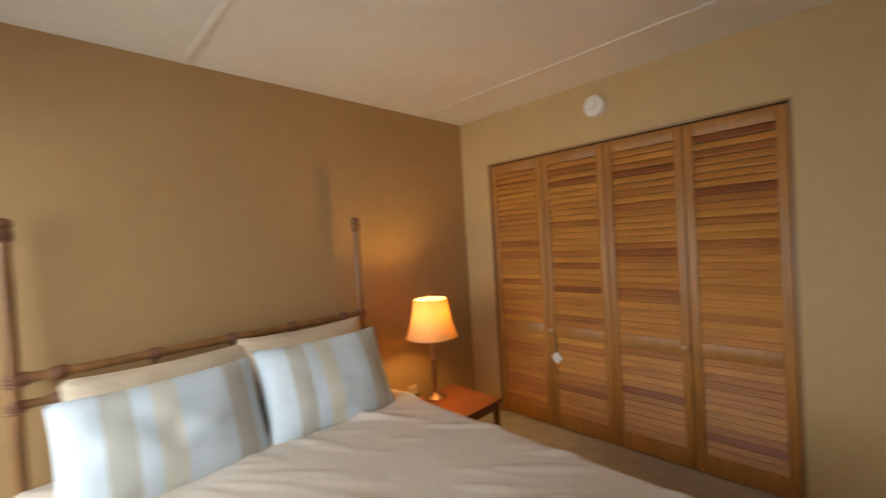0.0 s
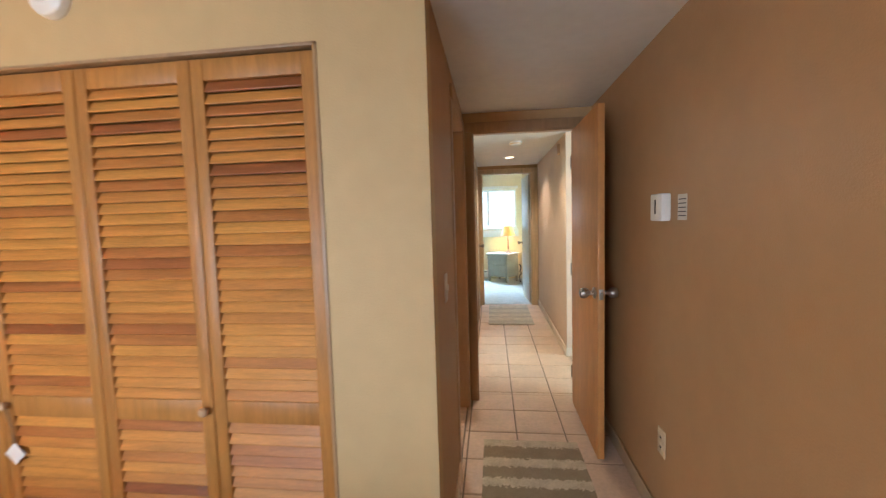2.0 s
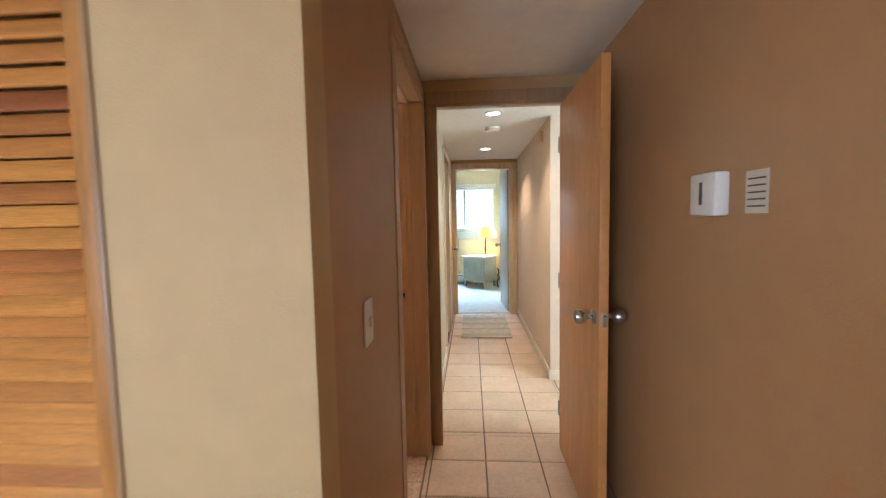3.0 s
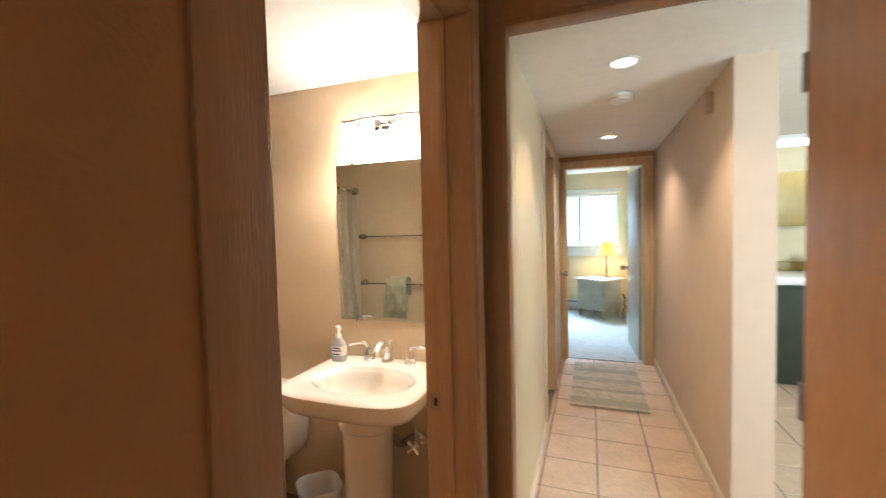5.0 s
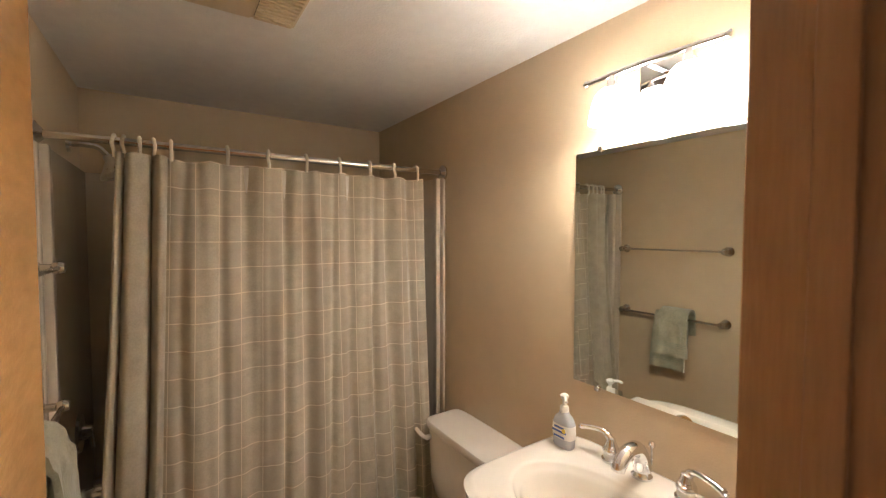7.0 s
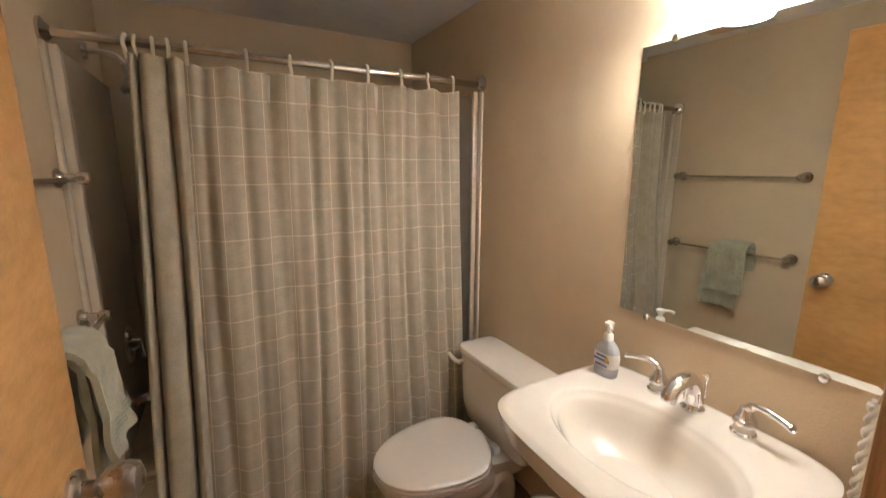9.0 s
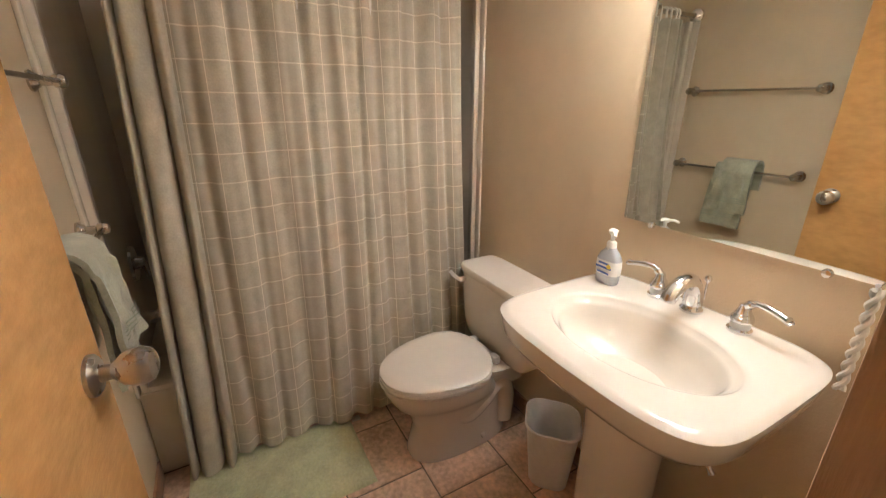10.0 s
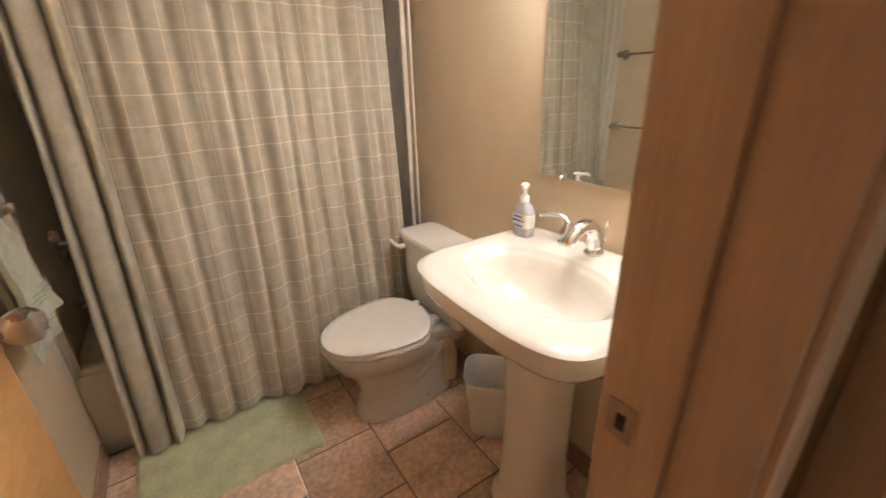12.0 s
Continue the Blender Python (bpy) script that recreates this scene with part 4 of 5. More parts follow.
# ---- kitchen, seen past the wall's end ----
for i in range(4):
    x0 = EAST + 0.19 + i * 0.62
    k = thing("base_cabinet", (x0, 7.5, 0), "dark green kitchen base cabinet", "cabinet", "kitchen cabinets")
    part("body", box((x0, 7.47, 0), (x0 + 0.60, 8.09, 0.90), 0.003), GREEN_CAB, k)
    d = part("door", box((x0 + 0.02, 7.45, 0.1), (x0 + 0.58, 7.469, 0.86), 0.004), GREEN_CAB, k)
    part("handle", tube([(x0 + 0.54, 7.44, 0.68), (x0 + 0.54, 7.43, 0.70), (x0 + 0.54, 7.43, 0.78), (x0 + 0.54, 7.44, 0.80)], 0.005, 8), BRASS, d)
    u = thing("wall_cabinet", (x0, 7.9, 1.42), "olive wooden kitchen wall cabinet", "cabinet", "kitchen wall cabinets")
    part("body", box((x0, 7.77, 1.42), (x0 + 0.60, 8.09, 1.93), 0.003), OLIVE_CAB, u)
    part("door", box((x0 + 0.01, 7.75, 1.43), (x0 + 0.59, 7.769, 1.92), 0.004), OLIVE_CAB, u)
k = thing("worktop", (2.4, 7.78, 0.9), "white laminate kitchen worktop", "worktop")
part("slab", box((EAST + 0.18, 7.42, 0.901), (3.85, 8.09, 0.97), 0.004), COUNTER, k)
part("wood_edge", box((EAST + 0.18, 8.05, 0.971), (3.85, 8.09, 1.06), 0.003), OLIVE_CAB, k)
k = thing("canister", (2.52, 7.85, 0.971), "white kitchen canister on the worktop", "canister")
part("jar", lathe([(0, 0), (0.05, 0), (0.055, 0.02), (0.055, 0.15), (0.05, 0.16), (0, 0.16)], (2.52, 7.85, 0.9715), (0, 0, 1), 20, None, (False, False)), PLASTIC, k)
k = thing("tube_light", (2.4, 7.5, 2.12), "lit white tube light under the kitchen ceiling", "ceiling light")
part("housing", box((1.7, 7.42, HALL_CEIL - 0.04), (3.1, 7.6, HALL_CEIL - 0.0005), 0.004), PLASTIC, k)
part("tube", lathe([(0.025, -0.66), (0.025, 0.66)], (2.4, 7.51, HALL_CEIL - 0.066), (1, 0, 0), 16), GLOW_TUBE, k)

# ---- far bedroom ----
NX0, NX1, NY0, NY1, NZ = 0.40, 0.92, 9.89, 10.31, 0.63
ns = thing("nightstand", (0.66, 10.1, 0), "grey-beige nightstand with two drawers", "nightstand")
part("body", box((NX0, NY0, 0.13), (NX1, NY1, NZ - 0.025), 0.006), GREY_WOOD, ns)
part("tabletop", box((NX0 - 0.025, NY0 - 0.025, NZ - 0.025), (NX1 + 0.025, NY1 + 0.01, NZ), 0.006), mat("cream_top", (0.62, 0.58, 0.48), 0.4), ns)
for z0, z1 in ((0.17, 0.37), (0.39, 0.59)):
    d = part("drawer", box((NX0 + 0.03, NY0 - 0.014, z0), (NX1 - 0.03, NY0 - 0.0005, z1), 0.005), GREY_WOOD, ns)
    for x in (NX0 + 0.16, NX1 - 0.16):
        part("knob", lathe([(0, 0), (0.007, 0), (0.014, 0.014), (0.01, 0.022), (0, 0.023)], (x, NY0 - 0.014, (z0 + z1) / 2), (0, -1, 0), 12, None, (False, False)), BRASS, d)
for x in (NX0 + 0.03, NX1 - 0.03):
    for y in (NY0 + 0.03, NY1 - 0.03):
        part("leg", loft([ring(x, y, 0.008, 0.018, 0.018, 10, 4), ring(x, y, 0.131, 0.028, 0.028, 10, 4)]), GREY_WOOD, ns)
ns.rotation_euler[2] = radians(-38)
table_lamp((0.78, 10.12, NZ), "lit table lamp with figured base", 0.93, BROWN_METAL, 0.08, "", 0.17, 0.10, 0.22)
h = thing("baseboard_heater", (0.0, FARN - 0.04, 0.1), "white baseboard heater under the window", "heater")
part("body", box((-0.6, FARN - 0.07, 0.04), (0.33, FARN - 0.001, 0.21), 0.008), PLASTIC, h)
part("slot", box((-0.58, FARN - 0.073, 0.17), (0.31, FARN - 0.068, 0.185)), BLACK, h)
b = thing("cable_bundle", (1.02, 9.95, 0.3), "dark cable bundle hanging by the nightstand", "cable")
part("coil", tube(curve([(1.0, 9.92, 0.40), (1.03, 9.90, 0.33), (1.01, 9.88, 0.25), (1.04, 9.92, 0.20), (1.0, 9.95, 0.12), (1.02, 9.9, 0.012)], 6), 0.012, 8), BLACK, b)

# ---- bathroom ----
TUBX, TUBZ = -1.42, 0.40
tub = thing("bathtub", (-1.8, 4.0, 0), "beige acrylic bathtub with a low apron", "bathtub")
part("apron", box((TUBX - 0.03, BATH_S + 0.002, 0), (TUBX, BATH_N - 0.002, TUBZ - 0.03), 0.006), TUB, tub)
cx, cy, hx, hy = (BATH_W + TUBX) / 2, (BATH_S + BATH_N) / 2, (TUBX - BATH_W) / 2 - 0.002, (BATH_N - BATH_S) / 2 - 0.002
part("basin", loft([ring(cx, cy, TUBZ - 0.035, hx, hy, 64, 20), ring(cx, cy, TUBZ - 0.01, hx, hy, 64, 20), ring(cx, cy, TUBZ, hx - 0.01, hy - 0.01, 64, 16), ring(cx, cy, TUBZ, hx - 0.07, hy - 0.09, 64, 5),
                    ring(cx, cy, TUBZ - 0.02, hx - 0.085, hy - 0.105, 64, 4), ring(cx, cy, 0.12, hx - 0.13, hy - 0.19, 64, 4), ring(cx, cy, 0.07, hx - 0.2, hy - 0.27, 64, 4)], (False, True)), TUB, tub)
sr = thing("tub_surround", (-1.8, 4.0, TUBZ), "beige moulded tub surround panels", "tub surround")
SZ = 1.79
part("back_panel", box((BATH_W, BATH_S, TUBZ), (BATH_W + 0.02, BATH_N, SZ), 0.006), TUB, sr)
for y0, y1, s in ((BATH_S, BATH_S + 0.02, 1), (BATH_N - 0.02, BATH_N, -1)):
    part("end_panel", box((BATH_W + 0.021, y0, TUBZ), (TUBX - 0.045, y1, SZ), 0.004), TUB, sr)
    e0, e1 = (y0, y1 + 0.012) if s > 0 else (y0 - 0.012, y1)
    part("edge_flange", box((TUBX - 0.044, e0, 0.002 if s > 0 else 0.38), (TUBX - 0.012, e1, SZ), 0.006), TUB, sr)
    part("edge_lip", box((TUBX - 0.011, y0, 0.38), (TUBX + 0.03, y1 - 0.008 if s > 0 else y1, SZ), 0.004) if s > 0 else box((TUBX - 0.011, y0 + 0.008, 0.38), (TUBX + 0.02, y1, SZ), 0.004), TUB, sr)

rod = thing("shower_rod", (TUBX, 4.0, 1.815), "chrome shower curtain rod with flanges", "curtain rod")
RZ = 1.815
part("pole", tube([(TUBX, BATH_S + 0.005, RZ), (TUBX, 4.0, RZ), (TUBX, BATH_N - 0.005, RZ)], 0.0125, 18), STEEL, rod)
for y, s in ((BATH_S, 1), (BATH_N, -1)):
    part("flange", lathe([(0, 0.0005), (0.038, 0.0005), (0.038, 0.008), (0.028, 0.012), (0.018, 0.022), (0.0135, 0.024)], (TUBX, y, RZ), (0, s, 0), 24, None, (False, False)), STEEL, rod)

# curtain: bunched at one side, loose folds over the rest
CY0, CY1 = 3.485, 4.61


def curtain_y(u):
    if u < 0.22:
        return CY0 + (u / 0.22) * 0.135
    return CY0 + 0.135 + (u - 0.22) / 0.78 * (CY1 - CY0 - 0.135)


# where along the cloth the valleys lie, how wide and how deep
FOLDS = [(0.06, 0.022, 0.030), (0.17, 0.016, 0.018), (0.26, 0.030, 0.026), (0.37, 0.014, 0.016), (0.46, 0.024, 0.024), (0.56, 0.013, 0.016),
         (0.65, 0.026, 0.024), (0.76, 0.014, 0.018), (0.84, 0.022, 0.026), (0.93, 0.013, 0.018)]


def drape(u, v):
    z = 1.775 - v * 1.745
    if u < 0.22:
        # three soft rolls pushed together, with deep valleys between
        q = u / 0.22
        bend = q + 0.10 * math.sin(2 * math.pi * q) + 0.05 * math.sin(4 * v + 2) * q * (1 - q) * 4
        roll = abs(math.sin(math.pi * (2.7 * bend + 0.3)))
        w = (0.045 + 0.02 * v + 0.03 * bend * (1.2 - bend)) * roll ** 0.6 - (0.010 + 0.030 * min(1, 3 * v))
    else:
        k = (u - 0.22) / 0.78
        lean = k + 0.012 * math.sin(3 * v + 9 * k)
        w = 0.0
        for at, wide, deep in FOLDS:
            g = (lean - at - 0.02 * (v - 0.5) * math.sin(at * 31)) / wide
            w -= deep * (0.75 + 0.85 * v) * math.exp(-g * g)
        w += noise.noise((k * 17, v * 1.6, 2.0)) * 0.014 + noise.noise((k * 38, v * 2.5, 6.0)) * 0.005 + math.sin(2 * math.pi * 2.2 * k + 1.0) * 0.012 * v
        # gathered points under the hooks
        w += math.sin(2 * math.pi * 7 * k + 1.2) * 0.012 * max(0, 1 - v * 3.5)
        w *= min(1, k * 18)
        w -= (0.010 + 0.030 * min(1, 3 * v)) * max(0, 1 - k * 18)
    w += noise.noise((u * 9, v * 2.2, 0.4)) * 0.014 * v
    out = 0.015 + 0.085 * min(1.0, v * 1.15) ** 1.3
    spread = (-0.09 * v * (1 - u) ** 1.6)
    sag = 0.008 * abs(math.sin(math.pi * 8 * (u - 0.22) / 0.78)) * max(0, 1 - v * 6) if u > 0.22 else 0
    hem = noise.noise((u * 7, 2.0, 0)) * 0.012 * v
    y = curtain_y(u) + spread + noise.noise((u * 5, v * 1.5, 9.0)) * 0.012 * v
    y = max(y, BATH_S + 0.05 + 0.03 * u)
    return (TUBX + out + w, y, z - sag + hem)


cur = thing("shower_curtain", (TUBX, 4.0, 0.03), "grey shower curtain with a pale woven grid", "shower curtain")
part("cloth", sheet(drape, 300, 70, lambda u, v: ((u - 0.22) * 17.6 + 0.9, v * 18.5) if u >= 0.22 else (0.5, 0.5)), CURTAIN, cur)
LINER = mat("white_curtain_liner", (0.62, 0.58, 0.52), 0.6, var=0.04)
part("liner", sheet(lambda u, v: (TUBX - 0.014 + math.sin(u * 60) * 0.008, 3.50 + u * 1.125, 1.765 - v * 1.45), 120, 10), LINER, cur, "white inner liner")
HOOK = mat("cream_plastic", (0.78, 0.70, 0.56), 0.4, var=0.02)
for i, y in enumerate((3.475, 3.50, 3.545, 3.585, 3.63, 3.80, 3.935, 4.08, 4.215, 4.35, 4.465, 4.585)):
    hk = thing("curtain_hook", (TUBX, y, RZ), "cream plastic curtain hook on the rod", "curtain hook", "curtain hooks")
    tl = random.uniform(-0.006, 0.006)
    pts = [(TUBX + 0.0 + 0.0185 * math.sin(a), y + tl * math.cos(a), RZ + 0.0185 * math.cos(a)) for a in [-1.9 + 0.35 * k for k in range(12)]]
    pts += [(TUBX + 0.018, y + tl, RZ - 0.035), (TUBX + 0.014, y + tl, RZ - 0.052)]
    part("hook", tube(pts, 0.0056, 8), HOOK, hk)

sh = thing("wall_shower", (-1.77, BATH_S, 1.85), "chrome shower head on a bent arm", "shower")
part("flange", lathe([(0, 0.0205), (0.03, 0.0205), (0.027, 0.03), (0.012, 0.034), (0, 0.034)], (-1.77, BATH_S, 1.85), (0, 1, 0), 20, None, (False, False)), CHROME, sh)
part("arm", tube(curve([(-1.77, BATH_S + 0.03, 1.85), (-1.77, BATH_S + 0.065, 1.852), (-1.77, BATH_S + 0.11, 1.845), (-1.77, BATH_S + 0.14, 1.812)]), 0.010, 12), CHROME, sh)
part("head", lathe([(0, 0), (0.016, 0), (0.018, 0.02), (0.035, 0.04), (0.058, 0.065), (0.062, 0.07), (0.062, 0.082), (0.05, 0.086), (0, 0.086)], (-1.77, BATH_S + 0.135, 1.818), (0, 0.45, -0.9), 28, None, (False, False)), NICKEL, sh)
tv = thing("tub_valve", (-1.80, BATH_S, 0.75), "dark chrome tub valve with lever", "tub valve")
part("plate", lathe([(0, 0.0205), (0.075, 0.0205), (0.07, 0.03), (0.03, 0.034), (0.022, 0.06), (0, 0.06)], (-1.80, BATH_S, 0.75), (0, 1, 0), 28, None, (False, False)), CHROME, tv)
part("lever", tube([(-1.80, BATH_S + 0.055, 0.75), (-1.79, BATH_S + 0.065, 0.69)], [0.012, 0.008], 10), CHROME, tv)
ts = thing("tub_spout", (-1.72, BATH_S, 0.53), "short chrome spout over the bathtub", "tub spout")
part("spout", tube(curve([(-1.74, BATH_S + 0.0205, 0.53), (-1.74, BATH_S + 0.08, 0.53), (-1.74, BATH_S + 0.13, 0.52), (-1.74, BATH_S + 0.14, 0.495)]), [0.028] * 16 + [0.024] * 9, 16), CHROME, ts)


def towel_bar(z, x0, x1, label):
    b = thing("towel_bar", ((x0 + x1) / 2, BATH_S, z), label, "towel bar", "towel bars")
    part("bar", box((x0, BATH_S + 0.055, z - 0.006), (x1, BATH_S + 0.067, z + 0.006), 0.003), STEEL, b)
    for x in (x0, x1):
        part("post", lathe([(0, 0.0005), (0.026, 0.0005), (0.027, 0.006), (0.02, 0.012), (0.018, 0.018), (0.013, 0.022), (0.012, 0.045), (0.017, 0.05), (0.019, 0.062), (0.014, 0.074), (0, 0.078)], (x, BATH_S, z), (0, 1, 0), 20, None, (False, False)), STEEL, b)
    return b


towel_bar(1.42, -1.345, -0.74, "upper chrome towel bar on the wall")
towel_bar(1.015, -1.340, -0.745, "lower chrome towel bar holding a towel")


def hung_towel(x0, x1, z, front, back, off, label, name="hand_towel"):
    t = thing(name, ((x0 + x1) / 2, BATH_S + 0.06, z), label, "towel")

    def place(u, v):
        # v runs down the back, over the bar and down the front
        s = v * (front + back) - back
        x = x0 + u * (x1 - x0)
        wob = noise.noise((u * 3.5, v * 3, x0)) * 0.022
        r = 0.011 + off
        if s < -0.02:
            return (x + 0.01 * s, BATH_S + 0.061 - r + wob * 0.3, z + s + 0.02)
        if s > 0.02:
            flare = (0.016 + 0.7 * off) * min(1, s * 4)
            return (x + (u - 0.5) * 0.03 * min(1, s * 5), BATH_S + 0.061 + r + flare * (0.4 + 0.6 * abs(u - 0.5)) + wob, z - s + 0.02)
        a = (s + 0.02) / 0.04 * math.pi
        return (x, BATH_S + 0.061 - r * math.cos(a), z + 0.006 + r * math.sin(a))
    part("cloth", sheet(place, 24, 60, None, 0.013), TOWEL, t)
    for d in (0.05, 0.06, 0.07):
        part("woven_band", sheet(lambda u, v: [c + (0.0075 if k == 1 else 0) for k, c in enumerate(place(u, 1 - (d + 0.004 * v) / (front + back)))], 24, 1, None, 0.0), mat("towel_band", (0.36, 0.38, 0.28), 0.8), t, "paler woven band")
    return t


hung_towel(-1.10, -0.93, 1.015, 0.32, 0.26, 0.020, "sage green hand towel folded over the bar")
hung_towel(-1.06, -0.90, 1.017, 0.23, 0.12, 0.046, "smaller sage green towel over the first", "face_towel")

# mirror with clips
MX0, MX1, MZ0, MZ1 = -0.625, -0.04, 1.035, 1.778
mr = thing("wall_mirror", (-0.33, BATH_N, MZ0), "clear wall mirror held by chrome clips", "mirror")
bv = 0.016
bm = loft([[(MX0, BATH_N - 0.0015, MZ0), (MX1, BATH_N - 0.0015, MZ0), (MX1, BATH_N - 0.0015, MZ1), (MX0, BATH_N - 0.0015, MZ1)],
           [(MX0, BATH_N - 0.004, MZ0), (MX1, BATH_N - 0.004, MZ0), (MX1, BATH_N - 0.004, MZ1), (MX0, BATH_N - 0.004, MZ1)],
           [(MX0 + bv, BATH_N - 0.0045, MZ0 + bv), (MX1 - bv, BATH_N - 0.0045, MZ0 + bv), (MX1 - bv, BATH_N - 0.0045, MZ1 - bv), (MX0 + bv, BATH_N - 0.0045, MZ1 - bv)]])
part("glass", bm, MIRROR, mr, smooth=False)
for x in (-0.532, -0.133):
    for z in (MZ0 - 0.003, MZ1 + 0.003):
        part("clip", lathe([(0, 0.0005), (0.010, 0.0005), (0.010, 0.007), (0.008, 0.011), (0, 0.012)], (x, BATH_N, z), (0, -1, 0), 16, None, (False, False)), CHROME, mr)

# vanity light
vl = thing("vanity_light", (-0.33, BATH_N, 1.95), "chrome vanity light with two lit frosted shades", "wall light")
part("backplate", box((-0.40, BATH_N - 0.028, 1.905), (-0.26, BATH_N - 0.0005, 1.985), 0.01), CHROME, vl)
part("arm", tube([(-0.33, BATH_N - 0.02, 1.95), (-0.33, 4.635, 1.95)], 0.008, 10), CHROME, vl)
part("bar", tube([(-0.505, 4.635, 1.95), (-0.33, 4.635, 1.955), (-0.155, 4.635, 1.95)], 0.008, 12), CHROME, vl)
for x in (-0.512, -0.148):
    part("end_cap", lathe([(0, -0.008), (0.008, -0.006), (0.011, 0), (0.008, 0.006), (0, 0.008)], (x, 4.635, 1.95), (1, 0, 0), 12, None, (False, False)), CHROME, vl)
for x in (-0.43, -0.23):
    part("socket_cup", lathe([(0.008, 0.0), (0.012, -0.012), (0.013, -0.022), (0.026, -0.036), (0.03, -0.042)], (x, 4.635, 1.95), (0, 0, 1), 20, None, (False, False)), CHROME, vl)
    part("shade", lathe([(0.030, -0.038), (0.040, -0.048), (0.050, -0.072), (0.056, -0.098), (0.060, -0.126), (0.057, -0.126), (0.053, -0.098), (0.047, -0.072), (0.036, -0.048)], (x, 4.635, 1.95), (0, 0, 1), 32, None, (False, False)), GLOW_BATH, vl, "lit frosted glass shade")

# pedestal basin
SX, SY = -0.343, 4.485


def basin_outline(z, grow, n=96, p=6.0):
    """The basin's plan: straight back near the wall, bowed front and sides."""
    out = []
    for i in range(n):
        a = 2 * math.pi * i / n
        c, s = math.cos(a), math.sin(a)
        hx = 0.297 + grow
        x = math.copysign(abs(c) ** (2 / p), c) * hx
        y = math.copysign(abs(s) ** (2 / p), s)
        taper = 1.0 - 0.02 * max(0, -y) ** 2
        y *= (0.245 + grow) if y < 0 else min(0.245, 0.245 + grow)
        bow = -0.020 * (1 - (x / hx) ** 2) * (1 if s < 0 else 0) * abs(s)
        out.append((SX + x * taper, SY + y + bow, z))
    return out


def bowl(z, k):
    return [(SX + 0.003 + 0.222 * k * math.cos(2 * math.pi * i / 96), SY - 0.036 + 0.149 * k * math.sin(2 * math.pi * i / 96), z) for i in range(96)]


sk = thing("pedestal_basin", (SX, SY, 0), "bone white ceramic pedestal basin", "basin")
RIM = 0.865
part("basin", loft([[(SX + 0.10 * math.cos(2 * math.pi * i / 96), SY + 0.04 + 0.09 * math.sin(2 * math.pi * i / 96), 0.735) for i in range(96)],
                    basin_outline(0.752, -0.11), basin_outline(0.766, -0.055), basin_outline(0.784, -0.024), basin_outline(0.806, -0.010), basin_outline(RIM - 0.02, -0.003), basin_outline(RIM - 0.007, -0.001), basin_outline(RIM, -0.010),
                    basin_outline(RIM + 0.002, -0.022), bowl(RIM + 0.001, 1.05), bowl(RIM - 0.001, 1.01), bowl(RIM - 0.005, 0.985), bowl(RIM - 0.012, 0.96), bowl(RIM - 0.016, 0.92), bowl(RIM - 0.025, 0.88), bowl(RIM - 0.05, 0.82), bowl(RIM - 0.085, 0.70), bowl(RIM - 0.112, 0.50), bowl(RIM - 0.122, 0.25), bowl(RIM - 0.124, 0.10)]), CERAMIC, sk)
part("drain", lathe([(0, 0), (0.02, 0), (0.022, 0.003), (0.012, 0.005), (0, 0.004)], (SX, SY - 0.036, RIM - 0.124), (0, 0, 1), 20, None, (False, False)), CHROME, sk, "chrome drain")
part("pedestal", loft([ring(SX - 0.018, 4.512, z, rx, ry, 40, 2.4) for z, rx, ry in ((0.0, 0.13, 0.12), (0.02, 0.132, 0.122), (0.04, 0.122, 0.113), (0.08, 0.106, 0.10), (0.25, 0.096, 0.092), (0.45, 0.096, 0.093), (0.60, 0.101, 0.097), (0.645, 0.106, 0.10), (0.652, 0.115, 0.108), (0.672, 0.118, 0.11), (0.682, 0.112, 0.105), (0.75, 0.12, 0.11))]), CERAMIC, sk)
fz = RIM + 0.002


